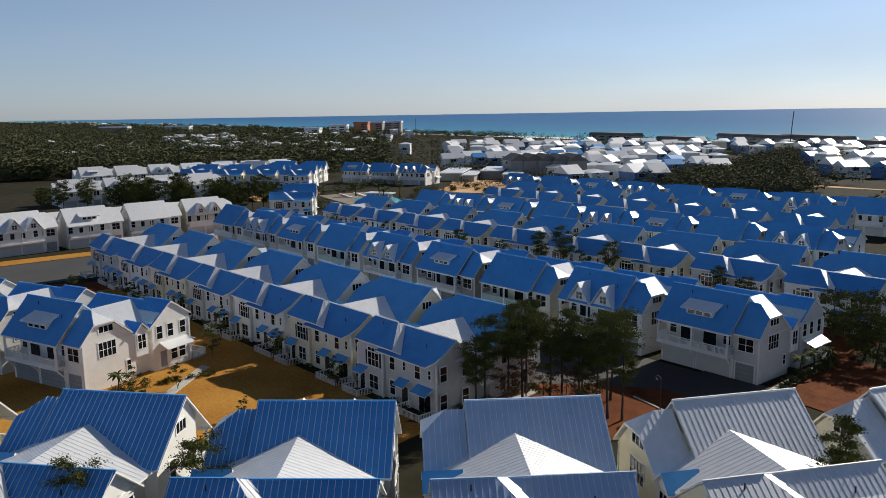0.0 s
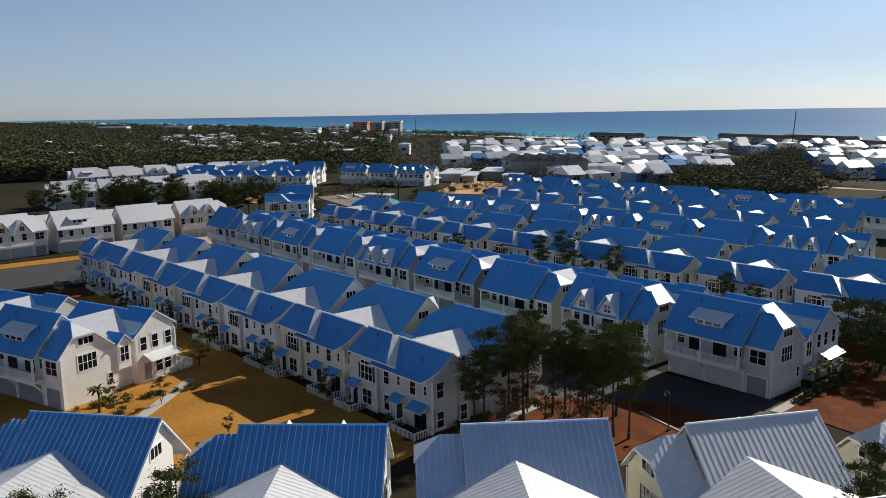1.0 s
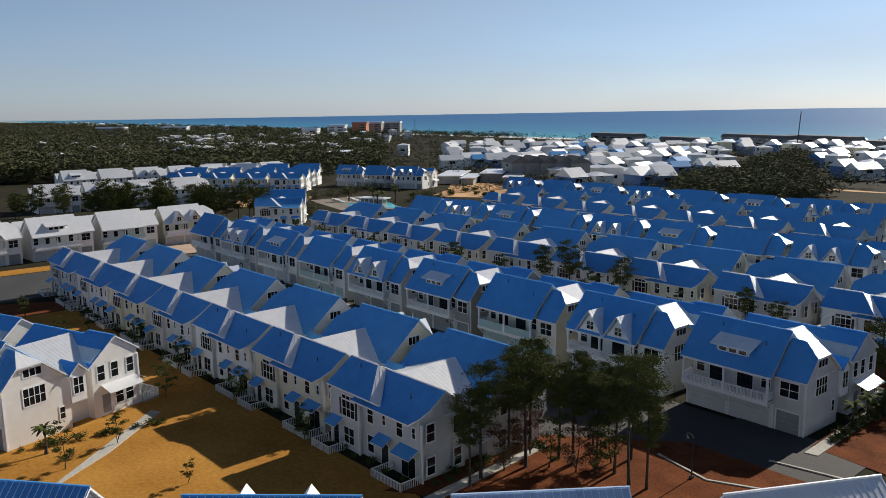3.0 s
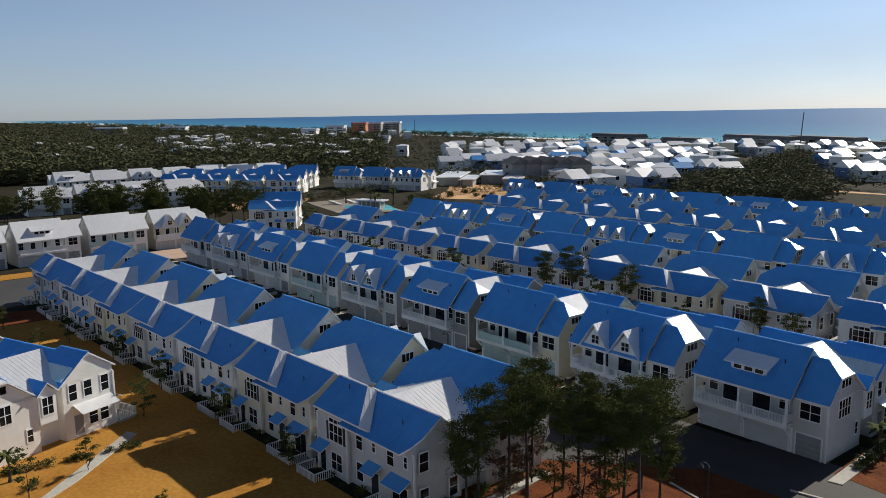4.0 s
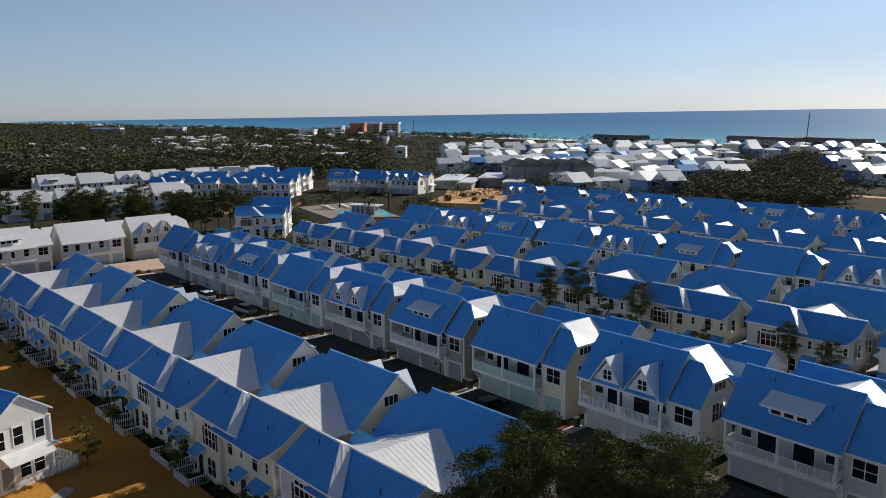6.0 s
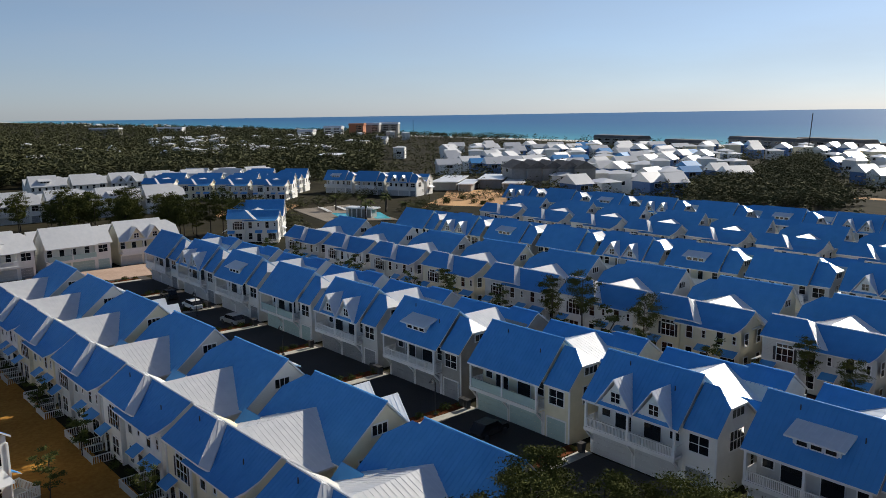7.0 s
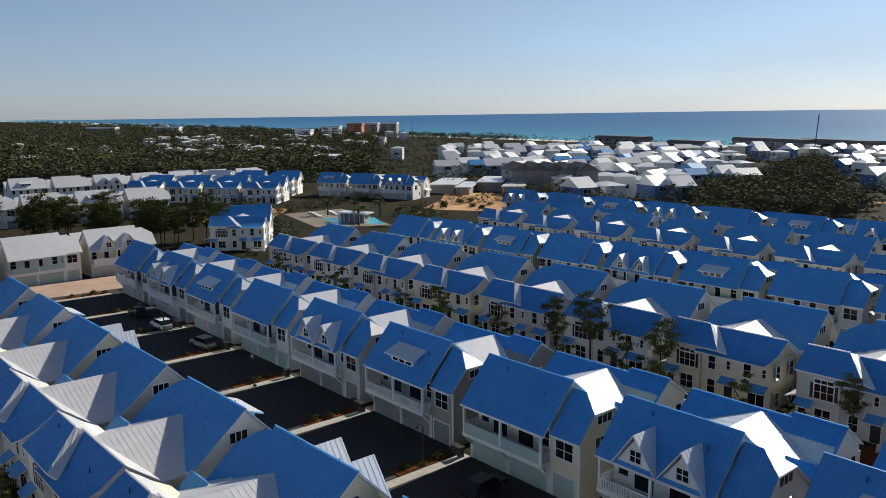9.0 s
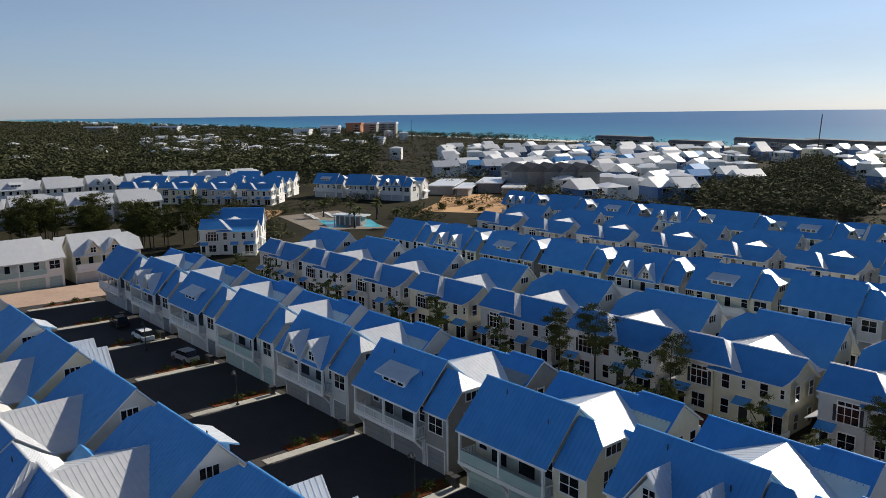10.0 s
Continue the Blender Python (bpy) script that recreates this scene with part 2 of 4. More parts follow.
def plate(bm, xs, zs, d):
    """A board d thick with openings: every second cell of the grid both ways is open."""
    g = [[[bm.verts.new((x, y, z)) for z in zs] for x in xs] for y in (0.0, d)]
    solid = lambda i, j: 0 <= i < len(xs) - 1 and 0 <= j < len(zs) - 1 and not (i % 2 == 1 and j % 2 == 1)
    for i in range(len(xs) - 1):
        for j in range(len(zs) - 1):
            if not solid(i, j):
                continue
            bm.faces.new((g[1][i][j], g[1][i][j + 1], g[1][i + 1][j + 1], g[1][i + 1][j]))
            for di, dj, a, b in ((-1, 0, (i, j), (i, j + 1)), (1, 0, (i + 1, j + 1), (i + 1, j)), (0, -1, (i + 1, j), (i, j)), (0, 1, (i, j + 1), (i + 1, j + 1))):
                if not solid(i + di, j + dj):
                    bm.faces.new((g[0][a[0]][a[1]], g[0][b[0]][b[1]], g[1][b[0]][b[1]], g[1][a[0]][a[1]]))


OUT, FRONT, NEAR, FAR = 0, 180, 90, -90   # ways a wall can face: garage side, street side, both ends


def window(parent, x, y, z, w, h, face, bars=1, split=True, fine=True):
    """A cased window on a wall; bars: lights side by side."""
    def casing(bm):
        c = 0.11
        xs = [-w / 2 - c, -w / 2]
        for i in range(1, bars):
            xs += [-w / 2 + w * i / bars - 0.035, -w / 2 + w * i / bars + 0.035]
        xs += [w / 2, w / 2 + c]
        zs = [-c, 0] + ([h / 2 - 0.025, h / 2 + 0.025] if split else []) + [h, h + c * 1.3]
        plate(bm, xs, zs, 0.05)

    def pane(bm):
        box(bm, -w / 2, w / 2, -0.02, 0.015, 0, h)
    m = pose(x, y, z, 0, 0, face)
    if fine:
        ob = part("window", shared(("window", w, h, bars, split), casing, [TRIM]), None, parent, "", m)
        part("pane", shared(("pane", w, h), pane, [GLASS]), None, ob)
    else:
        def both(bm):
            casing(bm)
            box(bm, -w / 2, w / 2, -0.02, 0.015, 0, h, 1)
        part("window", shared(("window_plain", w, h, bars, split), both, [TRIM, GLASS]), None, parent, "", m)


def glazed_door(parent, x, y, z, face, w=0.9, mat=None):
    def leaf(bm):
        box(bm, -w / 2 - 0.09, w / 2 + 0.09, 0, 0.05, 0, 2.2, 1)
        box(bm, -w / 2, w / 2, 0.02, 0.06, 0.05, 2.08, 0)
    part("door", shared(("door", w, mat.name if mat else "glass"), leaf, [mat or GLASS, TRIM]), None, parent, "", pose(x, y, z, 0, 0, face))


def awning(parent, x, y, z, w, d, face, label=""):
    """A little metal roof on brackets over a door."""
    def make(bm):
        slope(bm, [(-w / 2, 0.0, 0.62), (-w / 2, d, 0), (w / 2, d, 0), (w / 2, 0.0, 0.62)], 0, 0.09)
    # end awnings get the sunlit metal colour, street-side ones the shaded blue
    part("awning", shared(("awning", w, d, face), make, [ROOF_SUNLIT if face in (NEAR, FAR) else ROOF_SHADED, TRIM]), None, parent, label, pose(x, y, z, 0, 0, face))


def garage_door(parent, x, y, z, w, h, mat):
    def make(bm):
        box(bm, -w / 2 - 0.14, -w / 2, 0, 0.07, 0, h + 0.16, 1)
        box(bm, w / 2, w / 2 + 0.14, 0, 0.07, 0, h + 0.16, 1)
        box(bm, -w / 2, w / 2, 0, 0.07, h, h + 0.16, 1)
        for i in range(4):
            box(bm, -w / 2, w / 2, 0.0, 0.03, h * i / 4 + 0.012, h * (i + 1) / 4 - 0.012)
            n = max(2, round(w / 0.62))
            for j in range(n):
                box(bm, -w / 2 + w * j / n + 0.06, -w / 2 + w * (j + 1) / n - 0.06, 0.03, 0.042, h * i / 4 + 0.08, h * (i + 1) / 4 - 0.08)
    part("garage_door", shared(("garage_door", w, h, mat.name), make, [mat, TRIM]), None, parent, "", pose(x, y, z))


def railing(bm, p, q, h=1.0, step=0.16):
    """A white picket panel with end posts and two rails, in one piece."""
    p, q = Vector(p), Vector(q)
    n = max(2, int((q - p).length / step))
    w = (q - p).length
    xs = [-0.06, 0.06]
    for i in range(1, n):
        xs += [w * i / n - 0.03, w * i / n + 0.03]
    xs += [w - 0.06, w + 0.06]
    old = set(bm.verts)
    plate(bm, xs, [0.0, 0.12, h - 0.1, h], 0.06)
    m = Matrix.Translation(p) @ Matrix.Rotation(math.atan2((q - p).y, (q - p).x), 4, "Z")
    for v in bm.verts:
        if v not in old:
            v.co = m @ v.co
    bmesh.ops.recalc_face_normals(bm, faces=bm.faces)


# ---- the row house ----
# local x runs along the row, y = 0 is the garage wall, the street front is at y = -15.2
RG, RL, RP, RQ, RC = 9.86, 9.2, 8.12, 8.42, 8.05      # ridge heights: garage block, low end, front halves, link
YG, YF, YQ, SG, SS = -2.7, -12.4, -12.9, 1.067, 0.81


def row_house(name, kind, color, door, level=2, side="", tone="blue", inner=None):
    """A three-part town house: garage block with balcony, cross roof, street block. kind: plain, twin or shed dormers."""
    # level 2: all parts with panes, 1: no separate panes, 0: far off, with the openings of the side that shows
    root = new(name)
    root.empty_display_size = 0.5
    fine, panes = level > 0, level > 1
    sheet_metal = TONES[tone]
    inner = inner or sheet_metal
    back, street = side != "street" and (level > 0 or side != ""), side != "garage"
    if level == 2:
        back = street = True
    if level == 1 and side == "":
        back = True
    wall = WALLS[color]
    seam = 0.46 if fine else 0
    zG = lambda y: RG - (SG if y > YG else SS) * abs(y - YG)
    sp = 0.8
    pz = lambda y: RP - sp * abs(y - YF)
    qz = lambda y: RQ - 0.7 * abs(y - YQ)
    # walls
    bm = bmesh.new()
    box(bm, 3.3, 13.4, -7.2, 0, -0.6, 2.75)
    prism(bm, [(-0.95, 2.75), (-0.95, zG(-0.95) - 0.22), (YG, RG - 0.22), (-7.2, zG(-7.2) - 0.22), (-7.2, 2.75)], 3.3, 13.4)
    part("wall", bm, wall, root, color + " lap-sided garage block")
    bm = bmesh.new()
    prism(bm, [(0.003, -0.6), (0.003, 5.95), (-1.7, 7.75), (-4.2, 7.75), (-7.1, 5.45), (-7.1, -0.6)], 0, 3.3)
    part("wall", bm, WALLS["taupe"] if color == "grey" and kind == "shed" and not fine else wall, root)
    bm = bmesh.new()
    box(bm, 1.1, 12.3, -10.2, -7.0, -0.6, 5.7)
    part("wall", bm, wall, root)
    bm = bmesh.new()
    prism(bm, [(-9.8, -0.6), (-9.8, 6.0), (YF, RP - 0.2), (-14.2, pz(-14.2) - 0.2), (-15.2, 5.85), (-15.2, -0.6)], 4.6, 13.1)
    part("wall", bm, wall, root)
    bm = bmesh.new()
    prism(bm, [(-9.8, -0.6), (-9.8, 6.3), (YQ, RQ - 0.2), (-15.6, 6.3), (-15.6, -0.6)], 0, 4.6)
    part("wall", bm, wall, root)
    # white corner boards and band
    if panes:
        for x, y in ((-0.02, 0.03), (13.42, 0.03), (3.3, 0.03), (-0.02, -15.63), (4.62, -15.63), (13.42, -15.23)):
            bm = bmesh.new()
            box(bm, x - 0.09, x + 0.09, y - 0.09, y + 0.02 if y > -1 else y + 0.09, 0.0, 5.7 if y < -1 or x < 3 else 2.6)
            part("corner_board", bm, TRIM, root)
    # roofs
    # main slopes carry the shade in their colour, set by tone
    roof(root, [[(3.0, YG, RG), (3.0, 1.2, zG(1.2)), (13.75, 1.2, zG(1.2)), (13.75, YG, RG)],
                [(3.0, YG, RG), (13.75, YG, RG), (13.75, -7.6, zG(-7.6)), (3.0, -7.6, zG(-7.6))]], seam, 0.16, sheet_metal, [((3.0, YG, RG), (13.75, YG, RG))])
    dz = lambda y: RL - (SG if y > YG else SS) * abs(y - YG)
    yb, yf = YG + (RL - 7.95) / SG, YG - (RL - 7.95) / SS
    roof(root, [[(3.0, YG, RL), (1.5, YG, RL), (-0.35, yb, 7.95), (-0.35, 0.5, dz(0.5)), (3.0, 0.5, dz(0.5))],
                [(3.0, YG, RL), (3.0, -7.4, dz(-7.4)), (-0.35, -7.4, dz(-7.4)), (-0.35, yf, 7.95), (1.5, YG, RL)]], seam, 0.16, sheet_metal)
    # hip end and cross roof are coloured as sunlit metal
    roof(root, [[(1.5, YG, RL), (-0.35, yf, 7.95), (-0.35, yb, 7.95)]], seam, 0.16, ROOF_SUNLIT)
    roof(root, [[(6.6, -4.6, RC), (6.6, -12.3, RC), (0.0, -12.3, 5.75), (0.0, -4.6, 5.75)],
                [(6.6, -4.6, RC), (13.2, -4.6, 5.75), (13.2, -12.3, 5.75), (6.6, -12.3, RC)]], seam, 0.16, ROOF_SUNLIT)
    qe = qz(-15.95)
    flare = [(13.55, YF, RP), (13.3, -14.2, pz(-14.2)), (12.95, -15.2, pz(-14.2) - 0.62), (12.6, -16.1, pz(-14.2) - 0.98)]
    if not fine:
        flare = [flare[0], flare[1], flare[3]]
    roof(root, [[p, (4.0, p[1], p[2]), (4.0, q[1], q[2]), q] for p, q in zip(flare, flare[1:])], seam, 0.16, sheet_metal)
    roof(root, [[(4.2, YQ, RQ), (-0.2, YQ, RQ), (-0.2, -15.95, qe), (6.9, -15.95, qe)]], seam, 0.16, sheet_metal)
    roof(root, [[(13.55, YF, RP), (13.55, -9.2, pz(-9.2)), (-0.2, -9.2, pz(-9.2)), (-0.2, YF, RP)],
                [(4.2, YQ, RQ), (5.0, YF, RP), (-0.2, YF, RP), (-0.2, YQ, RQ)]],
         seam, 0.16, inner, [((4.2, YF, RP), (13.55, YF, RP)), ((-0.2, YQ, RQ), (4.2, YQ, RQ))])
    # the strip between the front halves is coloured as sunlit metal too
    roof(root, [[(4.2, YQ, RQ), (6.9, -15.95, qe), (7.9, -15.5, pz(-14.2) - 0.70), (5.0, -12.45, RP)]], seam, 0.16, ROOF_SUNLIT)
    # vents on the roof
    for x, y in ((5.0, -1.2), (10.5, -2.0), (10.4, -13.9), (2.4, -13.6)) if panes else ():
        def pipe(bm):
            bmesh.ops.create_cone(bm, cap_ends=True, segments=8, radius1=0.06, radius2=0.05, depth=0.45)
        z = zG(y) if y > -8 else (pz(y) if x > 4.6 else qz(y))
        part("vent_pipe", shared("vent_pipe", pipe, [METAL]), None, root, "", pose(x, y, z + 0.2))
    # dormers on the garage slope
    if kind == "twin":
        for cx in (5.7, 9.9):
            d = new("dormer")
            d.parent = root
            bm = bmesh.new()
            prism(bm, [(cx - 1.9, 5.75), (cx, 8.25), (cx + 1.9, 5.75)], 0.0, 0.95)
            bmesh.ops.transform(bm, matrix=Matrix(((0, 1, 0, 0), (1, 0, 0, 0), (0, 0, 1, 0), (0, 0, 0, 1))), verts=bm.verts)
            bmesh.ops.reverse_faces(bm, faces=bm.faces)
            part("gable", bm, wall, d)
            # dormer roofs take the sunlit colour on every plane
            roof(d, [[(cx, 1.4, 8.62), (cx, -1.6, 8.62), (cx + s * 2.12, 1.12, 5.72), (cx + s * 2.12, 1.4, 5.72)] for s in (-1, 1)], seam, 0.13, ROOF_SUNLIT)
            window(d, cx, 0.96, 6.25, 1.0, 0.95, OUT, 2, True, False)
    if kind == "shed":
        d = new("dormer")
        d.parent = root
        bm = bmesh.new()
        prism(bm, [(0.0, 6.4), (0.0, 7.8), (-2.4, 8.7), (-2.4, 7.6)], 6.2, 10.0)
        part("wall", bm, TRIM, d)
        roof(d, [[(5.7, -2.7, 9.02), (5.7, 0.6, 7.75), (10.5, 0.6, 7.75), (10.5, -2.7, 9.02)]], seam, 0.14, ROOF_SUNLIT)
        for i in range(3):
            window(d, 6.95 + 1.15 * i, 0.01, 7.02, 0.85, 0.55, OUT, 1, False, False)
    # garage doors, balcony
    if back:
        garage_door(root, 10.9, 0.0, 0.0, 4.6, 2.25, DOORS[door])
        garage_door(root, 5.9, 0.0, 0.0, 4.6, 2.25, DOORS[door])
        garage_door(root, 1.65, 0.0, 0.0, 2.4, 2.2, DOORS["grey" if door == "white" else door])
    b = new("balcony")
    b.parent = root
    bm = bmesh.new()
    box(bm, 3.35, 13.4, -0.95, 1.15, 2.76, 2.98)
    box(bm, 3.3, 13.45, 1.05, 1.2, 2.62, 3.0)
    part("deck", bm, TRIM, b)
    for x in (3.45, 8.4, 13.3) if fine else (8.4,):
        bm = bmesh.new()
        box(bm, x - 0.11, x + 0.11, 0.93, 1.15, 2.98, zG(1.04) - 0.2)
        part("post", bm, TRIM, b)
        if not fine:
            continue
        bm = bmesh.new()
        beam(bm, (x, 0.08, 1.5), (x, 1.05, 2.62), 0.16)
        beam(bm, (x, 0.1, 1.3), (x, 0.1, 2.62), 0.16)
        part("bracket", bm, TRIM, b)
    solid = kind == "plain"
    for x0, x1 in ((3.5, 8.35), (8.45, 13.25)):
        bm = bmesh.new()
        if solid or not fine:
            box(bm, x0, x1, 1.0, 1.08, 2.98, 3.95)
            box(bm, x0, x1, 0.96, 1.12, 3.95, 4.02)
        else:
            railing(bm, (x0 + 0.1, 1.05, 2.98), (x1 - 0.1, 1.05, 2.98), 0.95)
            for j in range(1, 3):
                e = x0 + (x1 - x0) * j / 3
                beam(bm, (e, 1.05, 2.98), (e, 1.05, 3.95), 0.11)
        part("railing", bm, DOORS["green"] if solid and door == "green" else TRIM, b)
    for x in (3.45, 13.35) if fine else ():
        bm = bmesh.new()
        railing(bm, (x, 0.95, 2.98), (x, -0.8, 2.98), 0.95)
        part("railing", bm, TRIM, b)
    if fine:
        bm = bmesh.new()
        box(bm, 3.4, 13.35, 0.97, 1.13, zG(1.05) - 0.42, zG(1.05) - 0.17)
        part("header", bm, TRIM, b)
    # upper doors and windows behind the balcony
    for x in (4.7, 6.6, 7.5, 9.9, 10.8, 12.4) if fine else (4.7, 7.5, 9.9, 12.4) if back else ():
        if x in (4.7, 12.4):
            window(root, x, -0.95, 3.75, 0.95, 1.5, OUT, 1, True, panes)
        else:
            glazed_door(root, x, -0.95, 2.98, OUT)
    if back:
        window(root, 1.65, 0.0, 3.75, 1.9, 1.55, OUT, 2, True, panes)
    # near end
    window(root, 0, -3.3, 3.8, 2.3, 1.75, NEAR, 4, True, panes)
    window(root, 0, -3.3, 6.75, 1.9, 0.75, NEAR, 3, False, panes)
    window(root, 0, -6.1, 1.3, 0.55, 1.2, NEAR, 1, True, panes)
    for y in (-10.9, -12.6, -14.6) if fine else (-12.6,):
        window(root, 0, y, 3.9, 0.85, 1.6, NEAR, 1, True, panes)
    for y in (-13.0, -14.3) if fine else ():
        window(root, 0, y, 0.8, 0.95, 1.7, NEAR, 1, True, panes)
    awning(root, 0, -13.0, 2.75, 4.4, 1.5, NEAR, "white sunlit metal awning")
    glazed_door(root, 0, -11.3, 0.15, NEAR, 1.0, DOORS["grey"])
    # side bay with its own little gable
    if fine:
        v = new("side_bay")
        v.parent = root
        bm = bmesh.new()
        prism(bm, [(-8.9, 2.6), (-8.9, 5.6), (-8.0, 6.5), (-7.1, 5.6), (-7.1, 2.6)], -0.25, 1.3)
        part("wall", bm, TRIM, v)
        roof(v, [[(-0.55, -8.0, 6.75), (2.4, -8.0, 6.75), (2.4, -8.0 + s * 1.2, 5.6), (-0.55, -8.0 + s * 1.2, 5.6)] for s in (-1, 1)], 0, 0.12)
        window(v, -0.25, -8.0, 3.5, 1.1, 1.7, NEAR, 2, True, False)
    # far end: gable lights and windows
    if street:
        window(root, 13.4, -3.3, 7.2, 1.5, 0.85, FAR, 3, False, panes)
    for y in (-1.9, -5.0) if street else ():
        window(root, 13.4, y, 3.9, 0.85, 1.6, FAR, 1, True, panes)
    for y in (-11.0, -14.2):
        for z in (0.8, 3.9) if street else ():
            window(root, 13.4, y, z, 0.9, 1.6, FAR, 1, True, panes)
    for y in (-1.5, -3.3, -5.2) if fine else ():
        window(root, 13.4, y, 0.8, 0.9, 1.6, FAR, 1, True, panes)
    awning(root, 13.4, -8.7, 2.7, 1.9, 1.2, FAR, "white sunlit metal awning")
    if not street:
        return root
    # street front
    window(root, 2.9, -15.6, 3.5, 2.0, 1.6, FRONT, 3, True, panes)
    window(root, 2.9, -15.6, 5.2, 2.0, 0.4, FRONT, 3, False, panes)
    for x in (1.62, 4.18):
        def shutter(bm):
            box(bm, -0.16, 0.16, 0, 0.05, 0, 1.7)
        if fine:
            part("shutter", shared("shutter", shutter, [DARK]), None, root, "", pose(x, -15.6, 3.5, 0, 0, FRONT))
    window(root, 2.9, -15.6, 0.8, 1.6, 1.6, FRONT, 2, True, panes)
    window(root, 5.9, -15.2, 3.7, 0.85, 1.6, FRONT, 1, True, panes)
    window(root, 5.9, -15.2, 0.8, 0.9, 1.6, FRONT, 1, True, panes)
    window(root, 8.0, -15.2, 4.1, 0.4, 0.95, FRONT, 1, True, panes)
    window(root, 10.3, -15.2, 3.7, 0.85, 1.6, FRONT, 1, True, panes)
    window(root, 12.3, -15.2, 4.1, 0.4, 0.95, FRONT, 1, True, panes)
    glazed_door(root, 8.1, -15.2, 0.15, FRONT, 1.0, DARK)
    glazed_door(root, 12.0, -15.2, 0.15, FRONT, 0.9)
    glazed_door(root, 11.0, -15.2, 0.15, FRONT, 0.9)
    glazed_door(root, 0.75, -15.6, 0.15, FRONT, 0.8)
    awning(root, 8.1, -15.2, 2.55, 1.9, 1.1, FRONT)
    awning(root, 11.6, -15.2, 2.55, 2.6, 1.2, FRONT)
    awning(root, 1.0, -15.6, 2.55, 1.9, 1.1, FRONT)
    if not fine:
        return root
    # porch with a low white fence
    p = new("porch")
    p.parent = root
    bm = bmesh.new()
    box(bm, 9.2, 13.4, -17.7, -15.2, -0.4, 0.14)
    part("slab", bm, CONCRETE, p)
    for a, c in (((9.2, -17.65), (13.35, -17.65)), ((13.35, -17.65), (13.35, -15.3)), ((9.2, -17.65), (9.2, -15.3))):
        bm = bmesh.new()
        railing(bm, (*a, 0.1), (*c, 0.1), 0.95, 0.2)
        part("fence", bm, TRIM, p)
    bm = bmesh.new()
    box(bm, -0.3, 2.6, -17.9, -15.8, -0.4, 0.14)
    part("slab", bm, CONCRETE, p)
    for a, c in (((-0.3, -17.85), (2.6, -17.85)), ((-0.3, -17.85), (-0.3, -15.9)), ((2.6, -17.85), (2.6, -15.9))):
        bm = bmesh.new()
        railing(bm, (*a, 0.1), (*c, 0.1), 0.95, 0.2)
        part("fence", bm, TRIM, p)
    return root


STOCK = {}
NAMES = {"plain": "no dormers", "twin": "twin gabled dormers", "shed": "a shed dormer"}
GREYWORD = {"white": "white", "grey": "pale grey", "cream": "cream", "taupe": "taupe"}


def house(x, y, rot, kind, color, door="white", group="", level=2, side="", tone="blue"):
    """Places one row house; alike houses share their meshes."""
    z = zg(y)
    # street block's garage-facing slope gets the sunlit colour where it faces the sun
    inner = ROOF_SUNLIT if rot == 180 else None
    close = group == "near street"
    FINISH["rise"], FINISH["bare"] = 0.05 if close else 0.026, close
    key = (kind, color, door, level, side, tone, rot == 180, close)
    if key not in STOCK:
        ob = STOCK[key] = row_house("row_house", kind, color, door, level, side, tone, inner)
        ob.matrix_basis = pose(x, y, z, 0, 0, rot)
    else:
        ob = copy_thing(STOCK[key], pose(x, y, z, 0, 0, rot))
    tagged(ob, "%s sided row house, %s metal roof with %s" % (GREYWORD[color], tone, NAMES[kind]), "house", group)
    return ob


# ---- ground ----
FWD, RGT = Vector((0.748, -0.664, 0)), Vector((-0.664, -0.748, 0))
SHORE_A, SHORE_B = FWD * 1311 - RGT * 23, FWD * 869 + RGT * 304
along = (SHORE_B - SHORE_A).normalized()
SHORE_N = Vector((along.y, -along.x, 0))
if SHORE_N.dot(FWD) < 0:
    SHORE_N = -SHORE_N
SHORE_D = SHORE_A.dot(SHORE_N)
SEA = sea_material()


def ground():
    bm = bmesh.new()
    ds = [0, 12, 40, 120, 260, 420, 520, 600, 660, 720, 780, 840, 900, 960, 1020, 1080, 1140, 1200, 1300, 1500, 2200, 4000]
    ss = list(range(-5200, 5201, 200))
    rows = []
    for d in ds:
        row = []
        for s in ss:
            p = SHORE_A + along * s - SHORE_N * d
            z = zg(p.y)
            z -= 4 * min(1, max(0, (p.length - 700) / 800)) if p.y > -500 else 0
            if d < 260:
                z = -5.9 + (z + 5.9) * min(1, d / 200)
            row.append(bm.verts.new((p.x, p.y, z - 0.04)))
        rows.append(row)
    for i in range(len(ds) - 1):
        for j in range(len(ss) - 1):
            f = bm.faces.new((rows[i][j], rows[i][j + 1], rows[i + 1][j + 1], rows[i + 1][j]))
            f.material_index = 1 if ds[i] < 40 else 0
    bmesh.ops.recalc_face_normals(bm, faces=bm.faces)
    g = part("ground", bm, [LAND, BEACH])
    if g.data.polygons[0].normal.z < 0:
        g.data.flip_normals()
    tagged(g, "dark pine flat running down to a pale beach", "ground", "", "structure")
    bm = bmesh.new()
    v = []
    for d, z in ((-30, -6.0), (400, -6.0), (4200, 9.0)):
        v.append([bm.verts.new((*(SHORE_A + along * s + SHORE_N * d).xy, z)) for s in (-9000, 9000)])
    for a, b in zip(v, v[1:]):
        bm.faces.new((a[0], a[1], b[1], b[0]))
    bmesh.ops.recalc_face_normals(bm, faces=bm.faces)
    w = part("water", bm, SEA)
    if w.data.polygons[0].normal.z < 0:
        w.data.flip_normals()
    tagged(w, "turquoise to deep blue gulf water", "sea", "", "structure")


